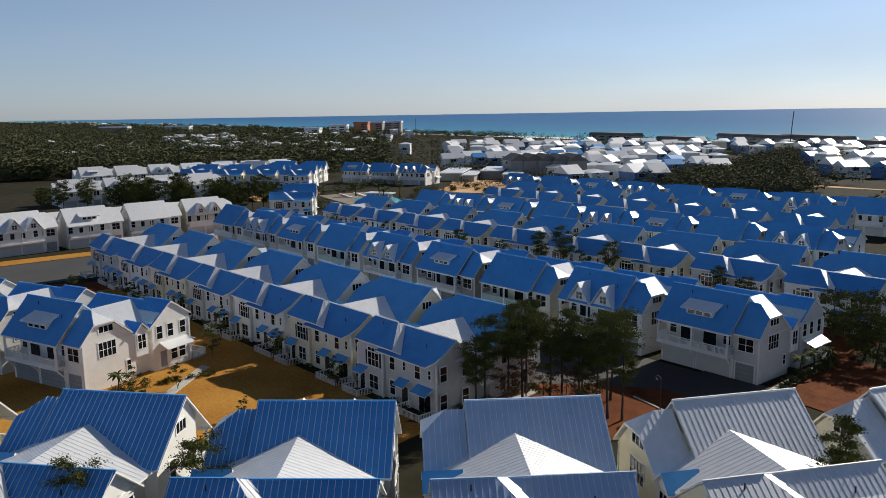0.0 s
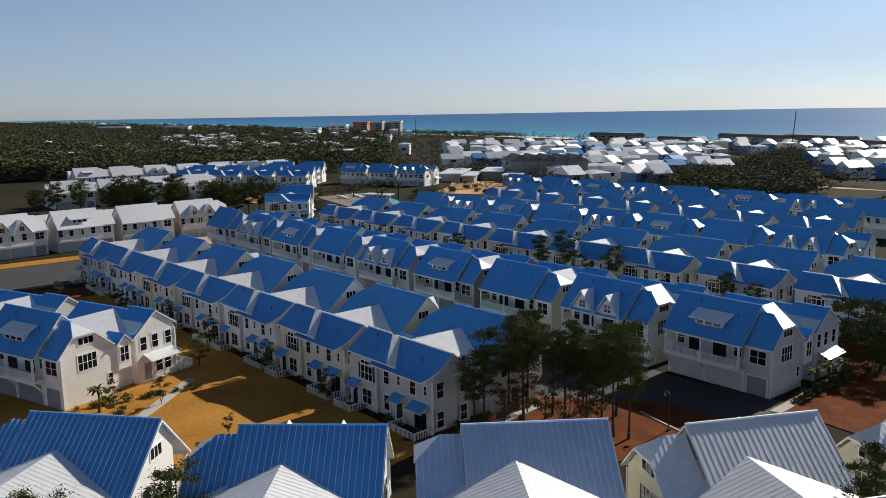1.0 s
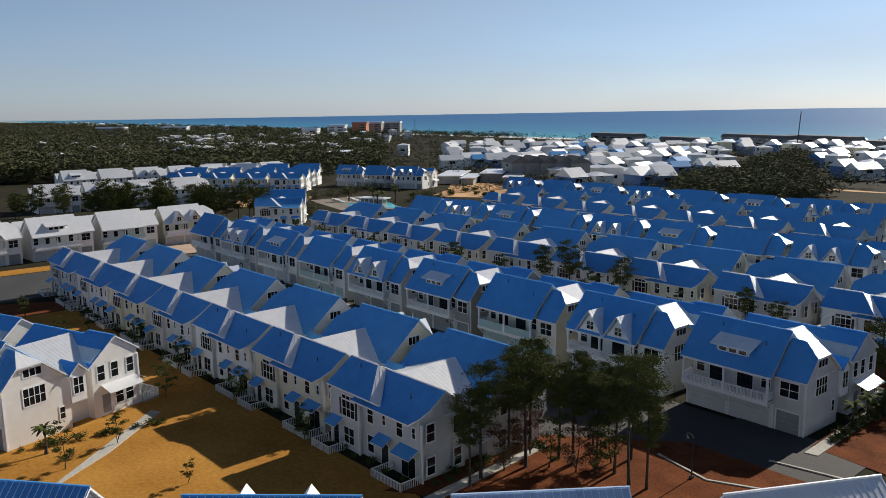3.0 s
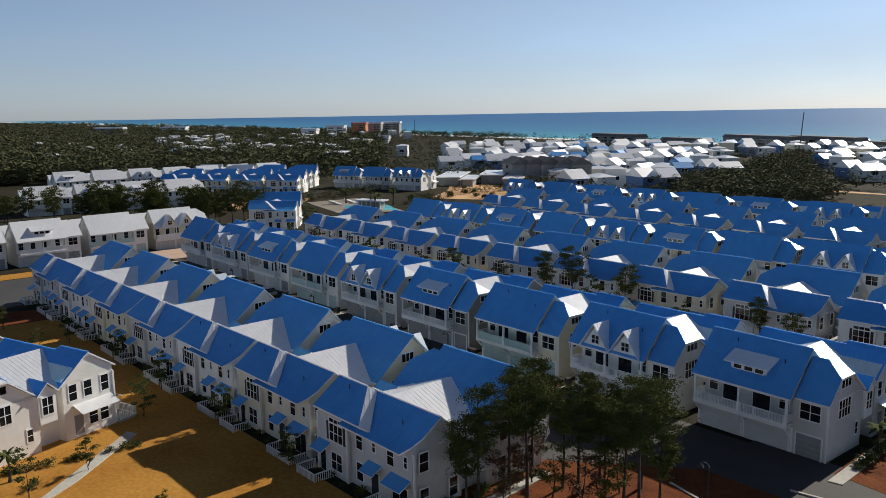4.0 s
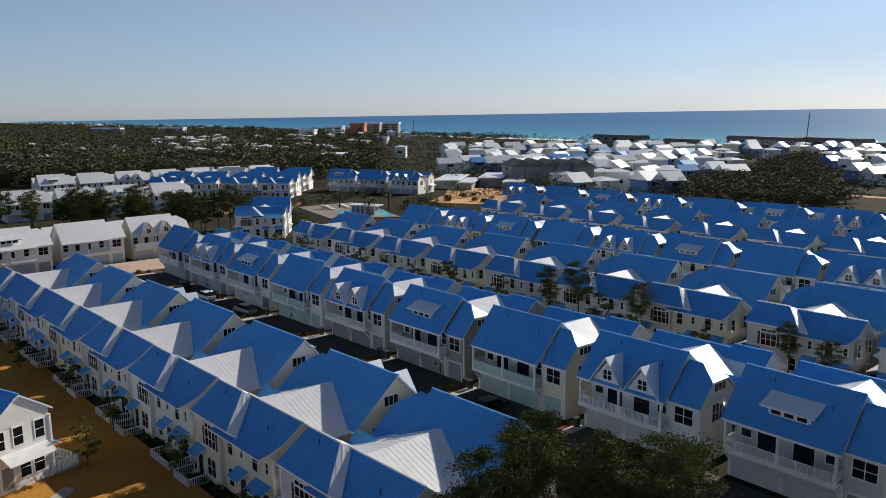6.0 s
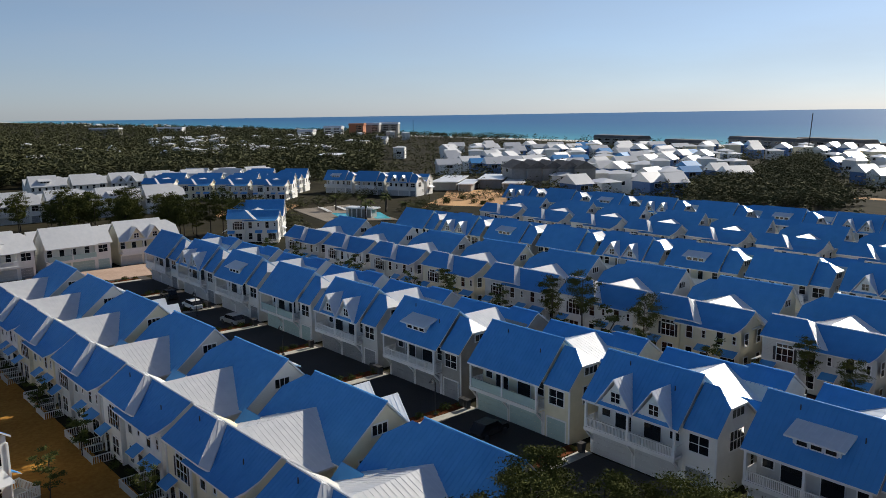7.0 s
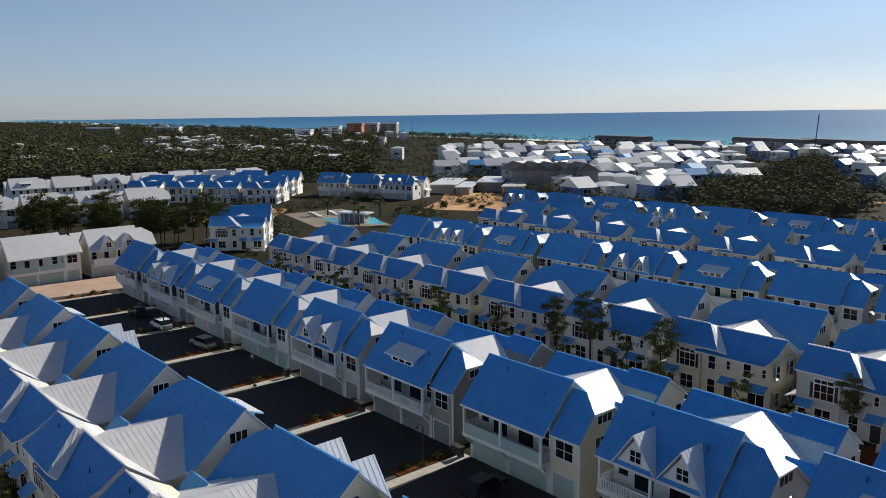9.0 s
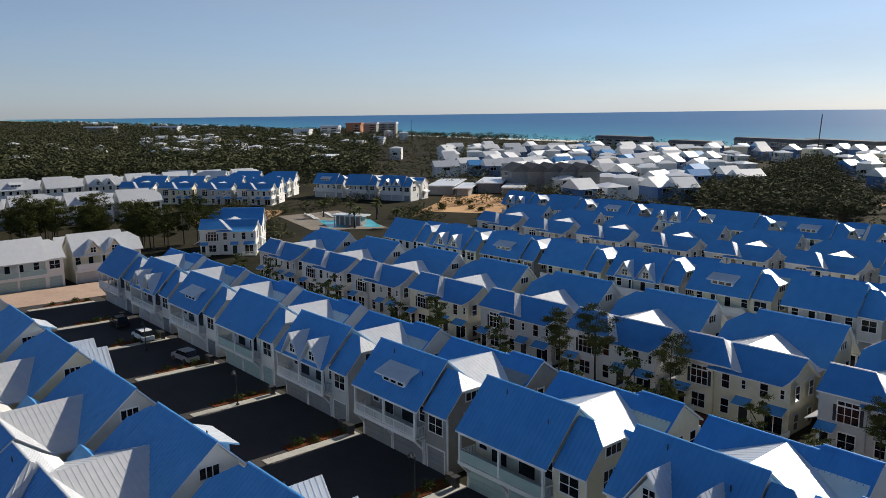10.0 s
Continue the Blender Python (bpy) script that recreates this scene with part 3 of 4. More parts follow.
def sheet(name, pts, mat, label, category, lift=0.03, thick=0.12, kind="structure"):
    """A flat patch of paving, grass or bed laid on the land."""
    bm = bmesh.new()
    top = [bm.verts.new((x, y, zg(y) + lift)) for x, y in pts]
    bot = [bm.verts.new((x, y, zg(y) + lift - thick)) for x, y in pts]
    n = len(pts)
    fs = [bm.faces.new(top), bm.faces.new(bot[::-1])] + [bm.faces.new((top[i], bot[i], bot[(i + 1) % n], top[(i + 1) % n])) for i in range(n)]
    bmesh.ops.recalc_face_normals(bm, faces=fs)
    return tagged(part(name, bm, mat), label, category, "", kind)


ground()
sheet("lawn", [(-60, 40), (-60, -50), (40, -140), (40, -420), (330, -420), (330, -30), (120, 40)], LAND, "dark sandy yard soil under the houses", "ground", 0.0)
sheet("lawn", [(59, -51), (56.5, -36), (72, -20), (84, -14), (150, 2), (150, -51)], LAWN, "golden dormant lawn in front of the row houses", "lawn")
sheet("lane", [(50, -86.9), (190, -89.5), (190, -68.4), (50, -68.4)], PAVER, "dark paved garage lane", "road")
sheet("street", [(164, -68.5), (189.5, -68.5), (189.5, 16), (164, 6)], ASPHALT, "dark asphalt street across the row ends", "road")
sheet("mulch_bed", [(150, -51), (158, -51), (163, -40), (163, 4), (150, 1)], MULCH, "brown pine straw bed at the end of the lawn", "garden bed")
sheet("mulch_bed", [(190, -67), (196, -67), (196, 10), (190, 10)], LAWN, "strip of dormant grass along the street", "verge")
sheet("lane", [(36, -88), (50, -88), (50, -70), (36, -76)], PAVER, "dark paved lane end", "road")
sheet("mews_lawn", [(40, -103.5), (190, -105), (190, -119.5), (40, -119.5)], MULCH, "pine straw garden between the house fronts", "garden")
sheet("lane", [(50, -136.5), (196, -136.5), (196, -153), (50, -153)], PAVER, "dark paved garage lane", "road")
sheet("mulch_bed", [(38, -66), (62, -49.4), (62, -68), (50, -78), (38, -78)], MULCH, "red pine straw bed under the pines", "garden bed", 0.05)
sheet("mulch_bed", [(30, -84), (41.5, -86), (41.5, -106), (24, -106)], MULCH, "red pine straw bed beside the end house", "garden bed", 0.05)

# ---- the rows ----
KINDS = ["shed", "twin", "plain"]
for k in range(7):
    house(60.8 + 13.3 + 15.36 * k, -67.9, 180, ["plain", "twin", "shed"][k % 3], ["grey", "cream", "white", "grey", "cream", "white", "grey"][k], "white", "first row", 2 if k < 3 else 1)
for k in range(9):
    x = 43.0 + 16.1 * k if k < 2 else 75.0 + 16.25 * (k - 2)
    house(x, (-87.6, -87.4, -87.3)[min(k, 2)] - 0.02 * max(0, x - 75), -2.5 if k == 0 else -1.5 if k == 1 else -1.0, KINDS[k % 3], ["grey", "white", "cream", "taupe", "grey", "white", "white", "grey", "white"][k], ["white", "white", "green", "grey", "grey", "green", "white", "white", "white"][k], "second row", 2 if k < 4 else 1)
for k in range(9):
    xs = 49.0 + 16.15 * k
    house(xs + 6.4, -135.6, 180, KINDS[(k + 1) % 3], ["white", "grey", "cream", "white", "grey", "cream", "grey", "white", "grey", "grey"][k], "white", "third row", 1, "street")
for k in range(8):
    house(63.0 + 15.4 * k, -156.0 + 0.03 * (k * 15), 0, KINDS[(k + 1) % 3], ["white", "grey", "cream", "grey", "cream", "taupe", "cream", "white"][k], "white", "fourth row", 0, "garage")
for k in range(7):
    house(83.7 + 16.6 * k + 6.4, -202.5, 180, KINDS[(k + 1) % 3], ["grey", "white", "grey", "grey", "white", "grey", "grey", "white"][k], "white", "fifth row", 0, "street")
for k in range(8):
    house(74.2 + 18.2 * k, -223.2, 0, ["plain", "twin", "shed"][k % 3], ["white", "grey", "white", "grey"][k % 4], "white", "sixth row", 0, "garage")
# houses along the near street, turned with its bend
# roof colour steps from shaded to sunlit as the slopes turn towards the sun
for (rx, ry), th, kind, color, tone in (((58.6, -25.0), 38.5, "plain", "white", "blue"), ((46.6, -36.4), 46.4, "twin", "grey", "blue"), ((36.8, -48.9), 52.3, "plain", "grey", "steel"), ((27.4, -61.6), 60.4, "plain", "cream", "pale"), ((19.5, -76.0), 68, "plain", "grey", "pale"), ((72.5, -13.5), 31, "plain", "cream", "blue")):
    r = radians(180 + th)
    ox = rx - (13.75 * math.cos(r) + 2.1 * math.sin(r))
    oy = ry - (13.75 * math.sin(r) - 2.1 * math.cos(r))
    house(ox, oy, 180 + th, kind, color, "white", "near street", 2, "", tone)
# the row across the lawn
for k in range(4):
    a = radians(18 + 2 * k)
    house(93.0 + 15.6 * k * math.cos(a), -27.3 + 15.6 * k * math.sin(a), 18 + 2 * k, KINDS[k % 3], ["white", "grey", "white", "grey"][k], "grey", "row across the lawn", 2 if k < 2 else 1)

# pale row closing the far end of the lanes, turned a quarter
# pale tone colours the whole roof as sunlit, like the slopes in view
for k in range(5):
    house(205.0 - 0.6 * k, -103.5 + 15.6 * k, 90 + 2 * k, ["twin", "plain", "shed"][k % 3], ["cream", "white", "white", "white", "cream"][k], ["white", "green", "white", "white", "white"][k], "row across the lane ends", 0, "garage", "pale")
# second cluster beyond the grove
for k in range(3):
    house(281 + 15.5 * 0.92 * k, -239 + 15.5 * 0.4 * k, 23.6, ["twin", "plain", "shed"][k], ["white", "grey", "white"][k], "white", "rows beyond the pool", 0, "garage")
for k in range(4):
    a = 15.5 * k + 13.4
    house(314.5 + 0.74 * a, -202.5 + 0.67 * a, 222, KINDS[k % 3], ["white", "grey", "cream"][k % 3], "white", "rows beyond the pool", 0, "street")
for k in range(4):
    a = 15.5 * k + 13.4
    house(337.5 + 0.74 * a, -223 + 0.67 * a, 222, KINDS[(k + 1) % 3], ["white", "grey"][k % 2], "white", "rows beyond the pool", 0, "street", "pale" if k > 1 else "blue")
# sunlit roof colour on the rows at the wood edge as well
for k in range(7):
    house(367 + 0.4 * k, -222 + 15.6 * k, 88, KINDS[k % 3], "white", "white", "rows at the wood edge", 0, "garage", "pale")
for k in range(4):
    house(297 + 0.4 * k, -146 + 15.6 * k, 88, KINDS[(k + 2) % 3], "white", "white", "rows at the wood edge", 0, "garage", "pale")
house(232.4, -132.8, 233, "plain", "white", "white", "houses by the pool", 1, "street")


# ---- trees ----
def trunk_mesh(h, r, rng, bend):
    bm = bmesh.new()
    rings, n = [], 7
    for i in range(7):
        f = i / 6
        c = Vector((bend * math.sin(f * 2.1), bend * 0.6 * math.sin(f * 3 + 1) - bend * 0.5, f * h))
        rr = r * (1 - 0.75 * f) * (1.25 if i == 0 else 1)
        rings.append([bm.verts.new(c + Vector((math.cos(a) * rr, math.sin(a) * rr, 0))) for a in (2 * math.pi * j / n for j in range(n))])
    for a, b in zip(rings, rings[1:]):
        for j in range(n):
            bm.faces.new((a[j], a[(j + 1) % n], b[(j + 1) % n], b[j]))
    bm.faces.new(rings[-1])
    return bm


def tufts(bm, centre, size, count, rng, leaf):
    """A loose clump of small leaf blades."""
    for _ in range(count):
        d = Vector((rng.gauss(0, 1), rng.gauss(0, 1), rng.gauss(0, 0.7)))
        p = centre + Vector((d.x * size.x, d.y * size.y, d.z * size.z)) * 0.5
        a = Vector((rng.gauss(0, 1), rng.gauss(0, 1), rng.gauss(0, 0.6))).normalized()
        b = a.cross(Vector((rng.gauss(0, 1), rng.gauss(0, 1), rng.gauss(0, 1)))).normalized()
        s = leaf * rng.uniform(0.6, 1.4)
        bm.faces.new([bm.verts.new(q) for q in (p - a * s, p + b * s * 0.5, p + a * s, p - b * s * 0.5)])


def tree(name, h, spread, seed, leafy, bare=0.45, clumps=26, per=60, leaf=0.22, r=0.16, label="", category="tree", far=False):
    """Trunk, limbs and a ragged crown of leaf clumps."""
    rng = random.Random(seed)
    root = new(name)
    trunk = trunk_mesh(h * 0.93, r, rng, rng.uniform(-0.35, 0.35))
    crown = bmesh.new()
    for i in range(clumps):
        f = bare + (1 - bare) * (i + rng.random()) / clumps
        reach = spread * (0.35 + 0.75 * math.sin(math.pi * min(1, (1.02 - f) / (1 - bare) * 0.85 + 0.1))) * rng.uniform(0.35, 1.1)
        a = rng.uniform(0, 2 * math.pi)
        tip = Vector((math.cos(a) * reach, math.sin(a) * reach, f * h + rng.uniform(-0.2, 0.5)))
        if i % 10 == 0:
            bm = trunk if far else bmesh.new()
            beam(bm, (0, 0, f * h - 0.4 - reach * 0.2), tip, 0.06 + 0.05 * (1 - f))
            if not far:
                part("limb", bm, BARK, root)
        s = spread * rng.uniform(0.28, 0.5)
        tufts(crown, tip, Vector((s, s, s * 0.55)), per, rng, leaf)
    part("trunk", trunk, BARK, root)
    tagged(part("crown", crown, leafy, root), "", "", "", "stuff")
    tagged(root, label, category)
    return root


def palm(seed):
    rng = random.Random(seed)
    root = new("palm")
    part("trunk", trunk_mesh(2.6, 0.17, rng, 0.05), BARK, root)
    bm = bmesh.new()
    for i in range(22):
        a, up = 2 * math.pi * i / 22 + rng.uniform(-0.1, 0.1), rng.uniform(-0.2, 0.9)
        p = Vector((0, 0, 2.55))
        d = Vector((math.cos(a), math.sin(a), up)).normalized()
        side = d.cross(Vector((0, 0, 1))).normalized()
        pts = []
        for j in range(5):
            pts.append((p.copy(), 0.16 * math.sin(math.pi * (j + 0.6) / 5)))
            p = p + d * 0.32
            d = (d + Vector((0, 0, -0.28))).normalized()
        for (p0, w0), (p1, w1) in zip(pts, pts[1:]):
            bm.faces.new([bm.verts.new(q) for q in (p0 - side * w0, p1 - side * w1, p1 + side * w1 + Vector((0, 0, 0.04)), p0 + side * w0 + Vector((0, 0, 0.04)))])
    part("crown", bm, SHRUB, root)
    return root


def put(stock, key, make, x, y, rz, scale, label, category, group=""):
    m = pose(x, y, zg(y), 0, 0, rz)
    if key not in stock:
        ob = stock[key] = make()
    else:
        ob = copy_thing(stock[key], m)
    ob.matrix_basis = m @ Matrix.Scale(scale, 4)
    return tagged(ob, label, category, group)


TREES = {}
rng = random.Random(5)


def pine(x, y, h, v=0, label="tall dark green pine with a bare lower trunk", group="pines"):
    v = v % 4
    return put(TREES, ("pine", v), lambda: tree("pine_tree", 11, 1.75 + 0.2 * v, 11 + v, NEEDLE, 0.44 + 0.04 * v, 34, 260, 0.095), x, y, rng.uniform(0, 360), h / 11, label, "pine tree", group)


# pine copse at the end of the lane
for i, (x, y) in enumerate(((57.5, -55.4), (59.4, -62.3), (57.0, -62.0), (56.2, -65.7), (54.4, -65.6), (52.5, -66.7), (50.7, -66.9), (48.4, -65.9), (47.0, -66.5), (58.0, -57.2), (54.9, -69.2), (51.5, -70.5), (59.6, -65.5))):
    pine(x, y, 9.0 + (i * 37 % 5) * 0.55, i, "tall dark pine in red pine straw", "pine copse")
for i, (x, y) in enumerate(((55.5, -63.5), (53.2, -64.5), (51.6, -65.5), (57.8, -60.0), (52.2, -68.5), (58.6, -64.4))):
    put(TREES, ("under", i % 2), lambda: tree("understory_tree", 4.5, 1.5, 31 + i, RUST if i % 2 else NEEDLE, 0.2, 16, 110, 0.1, 0.07), x, y, 50 * i, 1.0, "small brown-leaved tree among the pines" if i % 2 else "small evergreen among the pines", "tree", "pine copse")
# pines in the garden between the fronts
for i, (x, y, h) in enumerate(((101.0, -115.0, 9.5), (96.0, -115.8, 10.5), (86.5, -117.2, 8.5), (122, -113, 8.0), (64.5, -117, 7.5), (58, -113, 7), (84, -113.5, 5))):
    pine(x, y, h, i + 1, "pine rising between the house fronts", "garden pines")
for i in range(16):
    x, y = 68 + 7.3 * i, -112 - 3.5 * math.sin(i * 2.3)
    put(TREES, ("young", i % 2), lambda: tree("young_tree", 4.2, 1.1, 51 + i, SHRUB, 0.25, 16, 90, 0.1, 0.05), x, y, 70 * i, 1.1 + 0.17 * (i % 4), "young yellow-green tree in the garden", "tree", "garden trees")
# saplings on the lawn
for i, (x, y, s) in enumerate(((85.2, -30.3, 1.0), (87.7, -36.0, 0.75), (97.6, -45.0, 1.05), (74.7, -37.5, 0.5), (90.4, -50.5, 0.9), (105, -50.0, 1.0), (120, -50.2, 0.9), (133, -48, 0.9), (76.0, -50.2, 0.8), (112, -41, 0.8), (128, -43, 0.9), (148, -43, 0.9))):
    put(TREES, ("young", i % 2), None, x, y, 33 * i, s, "slender young tree staked in the lawn", "tree", "lawn trees")
# trees by the near houses
pine(21.5, -57.0, 10.0, 0, "bushy pine beside the near houses", "near pines")
pine(51.5, -22.5, 9.0, 1, "bushy pine beside the near houses", "near pines")
pine(55.0, -15.0, 8.5, 2, "bushy pine beside the near houses", "near pines")
# evergreens beside the end house
for i, (x, y, h) in enumerate(((38.5, -107.5, 7.0), (36, -104.5, 6.0), (41, -111.5, 8.0), (34.5, -109.5, 7.0), (45, -113.5, 7))):
    put(TREES, ("oak", i % 2), lambda: tree("evergreen_oak", 7, 2.4, 71 + i, NEEDLE, 0.15, 34, 150, 0.13, 0.18), x, y, 40 * i, h / 7, "dense dark evergreen tree by the end house", "tree", "evergreens")
for i, (x, y) in enumerate(((40.6, -93.7), (40.4, -97.0), (39.6, -99.6), (87, -104.5), (70, -105.5), (55, -105), (90, -30), (240, -185), (252, -190), (233, -178), (246, -196), (262, -186), (228, -190), (256, -204))):
    put(TREES, "palm", lambda: palm(9), x, y, 50 * i, 1.0 if i < 7 else 1.9, "sabal palm with a rough trunk", "palm", "palms")
# grove behind the pale row
for i in range(44):
    f = rng.random()
    x = 288 - 56 * f + rng.uniform(-7, 5)
    y = -80 - 48 * f + rng.uniform(-12, 8)
    put(TREES, ("grove", i % 3), lambda: tree("pine_tree", 13, 3.0 + 0.3 * (i % 3), 91 + i, NEEDLE, 0.36, 34, 130, 0.2, 0.2, far=True), x, y, 57 * i, rng.uniform(0.6, 0.95), "dark pine in the grove behind the pale houses", "pine tree", "grove")


def shrub_mesh():
    bm = bmesh.new()
    r = random.Random(3)
    for _ in range(7):
        tufts(bm, Vector((r.uniform(-0.4, 0.4), r.uniform(-0.4, 0.4), r.uniform(0.2, 0.6))), Vector((0.5, 0.5, 0.4)), 40, r, 0.1)
    return bm


def shrub(x, y, s):
    m = pose(x, y, zg(y), 0, 0, 77 * x) @ Matrix.Scale(s, 4)
    if "shrub" not in TREES:
        TREES["shrub"] = part("shrub", shrub_mesh(), SHRUB, None, "", m)
        ob = TREES["shrub"]
    else:
        ob = copy_thing(TREES["shrub"], m)
        ob.matrix_basis = m
    tagged(ob, "low rounded green shrub in a planting bed", "shrub", "shrubs")


# ---- far woods ----
def woods():
    """Thousands of crowns to the horizon, past counting."""
    r = np.random.RandomState(4)
    blocks = []

    def crown(x, y, z, w, h, n):
        n = int(n * 2.2)
        p = r.normal(size=(n, 3))
        p /= np.linalg.norm(p, axis=1)[:, None]
        p *= r.uniform(0.55, 1.0, (n, 1))
        p = np.array((x, y, z + h * 0.6)) + p * np.array((w, w, h * 0.42))
        a, b = r.normal(size=(n, 3)) * (1, 1, 0.5), r.normal(size=(n, 3)) * (1, 1, 0.5)
        s = w * 0.33
        blocks.append(np.stack((p - a * s * 0.6, p + b * s * 0.5, p + a * s * 0.6), 1).reshape(-1, 3))
    H0 = math.radians(-41.56)
    for _ in range(5200):
        ang = r.uniform(-31, -4)
        u = r.uniform(0, 1)
        d = 450 + 1450 * u ** 1.7
        if ang > -12:
            d = 470 + 950 * u ** 1.3
        x, y = d * math.cos(H0 - math.radians(ang)), d * math.sin(H0 - math.radians(ang))
        if ang < -14:
            x, y = x * (1 + 0.9 * u), y * (1 + 0.9 * u)
        if (Vector((x, y, 0)).dot(SHORE_N)) > SHORE_D - 60 or (ang > -13 and d < 520 and r.rand() < 0.5):
            continue
        crown(x, y, zg(y) - 0.5, r.uniform(2.5, 5.0) * (1 + d / 2500), r.uniform(7, 13), 40 if d < 700 else 26)
    # belt of trees at the right, and trees scattered through the town
    for _ in range(1300):
        f = r.uniform(0, 1) ** 1.5
        w = 34 - 26 * f
        x, y = 172 + 92 * f + r.uniform(-w, w), -312 - 250 * f + r.normal() * 9
        crown(x, y, zg(y) - 0.5, r.uniform(1.8, 3.2), r.uniform(5, 8.5), 34)
    for _ in range(260):
        x, y = r.uniform(70, 262), -262 + r.normal() * 12
        y -= 0.18 * (x - 150)
        crown(x, y, zg(y) - 0.5, r.uniform(1.6, 2.8), r.uniform(4, 8), 26)
    # scrub round the pool and the sand lots
    for x0, y0, x1, y1, k in ((276, -170, 300, -232, 90), (222, -192, 262, -228, 80), (232, -150, 268, -164, 70), (262, -236, 250, -290, 40), (296, -160, 318, -196, 50)):
        for f in r.uniform(0, 1, k):
            x, y = x0 + (x1 - x0) * f + r.normal() * 3.5, y0 + (y1 - y0) * f + r.normal() * 3.5
            crown(x, y, zg(y) - 0.4, r.uniform(0.8, 1.9), r.uniform(1.5, 4.5), 26)
    for _ in range(1700):
        ang = r.uniform(-9, 29)
        d = r.uniform(400, 1200)
        x, y = d * math.cos(H0 - math.radians(ang)), d * math.sin(H0 - math.radians(ang))
        if Vector((x, y, 0)).dot(SHORE_N) > SHORE_D - 45:
            continue
        crown(x, y, zg(y) - 0.5, r.uniform(2, 4), r.uniform(5, 9), 18)
    for _ in range(900):
        s = r.uniform(-900, 300)
        p = SHORE_A + along * s - SHORE_N * r.uniform(45, 110)
        crown(p.x, p.y, -4.5, r.uniform(2.5, 5), r.uniform(5, 9), 16)
    me = bpy.data.meshes.new("woods")
    verts = np.concatenate(blocks)
    me.from_pydata(verts, [], np.arange(len(verts)).reshape(-1, 3))
    me.materials.append(WOODS)
    tagged(new("woods", me), "dark pine woods stretching to the shore", "woods", "", "stuff")


woods()


# ---- beach town ----
PALE = plain("pale town roof", (0.80, 0.80, 0.80), (0.90, 0.90, 0.90), 0.35, 0.3, 0.05, 0.0, 0.3, 0.5)
SHINGLE = plain("dark shingle", (0.12, 0.115, 0.11), (0.21, 0.20, 0.185), 0.9, 1.0, 0.1)
BRICK = plain("orange stucco", (0.42, 0.16, 0.08), (0.5, 0.21, 0.11), 0.85, 0.4, 0.05)


def beach_house(w, d, h, hip, wall, cover):
    root = new("beach_house")
    bm = bmesh.new()
    box(bm, -w / 2, w / 2, -d / 2, d / 2, -1.5, h)
    part("wall", bm, wall, root)
    o, r = 0.7, (0.13 * d + 0.2) if hip else 0.34 * d
    bm = bmesh.new()
    a = [bm.verts.new(p) for p in ((-w / 2 - o, -d / 2 - o, h), (w / 2 + o, -d / 2 - o, h), (w / 2 + o, d / 2 + o, h), (-w / 2 - o, d / 2 + o, h))]
    in_ = d / 2 if hip else -0.0
    b = [bm.verts.new((-w / 2 - o + in_, 0, h + r)), bm.verts.new((w / 2 + o - in_, 0, h + r))]
    for f in ((a[0], a[1], b[1], b[0]), (a[2], a[3], b[0], b[1]), (a[1], a[2], b[1]), (a[3], a[0], b[0]), (a[3], a[2], a[1], a[0])):
        bm.faces.new(f)
    part("roof", bm, cover, root)
    for zz in (int(h / 3) - 1,):
        window(root, 0, d / 2, 0.9 + 3 * zz, 3.4, 1.6, OUT, 2, False, False)
    return root


TOWN = {}
trng = random.Random(8)


def town_house(x, y, rz, v):
    spec = [(11, 9, 6.2, True, "white", PALE), (9, 8, 8.8, True, "white", PALE), (13, 9, 6.0, False, "white", PALE), (8, 11, 6.2, False, "blue", PALE), (12, 10, 6.4, True, "grey", PALE), (10, 9, 8.4, True, "cream", PALE), (16, 10, 9.0, False, "taupe", SHINGLE), (9, 8, 6.0, False, "blue", ROOF_SHADED)][v]
    words = ["white two-storey beach house under a pale hip roof", "tall white beach house under a pale hip roof", "white gabled beach house with a pale roof", "blue gabled beach house with a pale roof", "grey beach house under a pale hip roof", "tall cream beach house under a pale hip roof", "long brown town house under dark shingles", "blue gabled beach house with a metal roof"][v]
    m = pose(x, y, zg(y), 0, 0, rz)
    if v not in TOWN:
        TOWN[v] = beach_house(spec[0], spec[1], spec[2], spec[3], WALLS[spec[4]], spec[5])
        TOWN[v].matrix_basis = m
        ob = TOWN[v]
    else:
        ob = copy_thing(TOWN[v], m)
    tagged(ob, words, "house", "beach town")


def polar(ang, d):
    a = math.radians(-41.56 - ang)
    return d * math.cos(a), d * math.sin(a)


taken = []
for ring in range(10):
    d = 375 + 42 * ring
    for i in range(21):
        ang = 1 + 29 * (i + trng.uniform(-0.3, 0.3)) / 21
        if trng.random() < 0.06 or (19 < ang < 24.5 and d < 640) or (ang > 16 and d < 430) or (ang < 8 and d < 470):
            continue
        x, y = polar(ang, d + trng.uniform(-14, 14))
        if Vector((x, y, 0)).dot(SHORE_N) > SHORE_D - 60:
            continue
        v = trng.choice((0, 1, 2, 3, 2, 3, 0, 5, 3, 7, 2))
        town_house(x, y, trng.choice((75, 95, 60)) if v in (2, 3, 7) else -42 + trng.choice((0, 90, 20)), v)
for i in range(5):
    x, y = polar(5.3 + 1.1 * i * 0.9, 420)
    town_house(x, y, -30, 6)
for i in range(72):
    ang = trng.uniform(-17, -2) if i % 4 else trng.uniform(-26, -2)
    x, y = polar(ang, trng.uniform(640, 1150))
    town_house(x, y, trng.uniform(0, 180), trng.choice((0, 1, 2, 4, 5)))
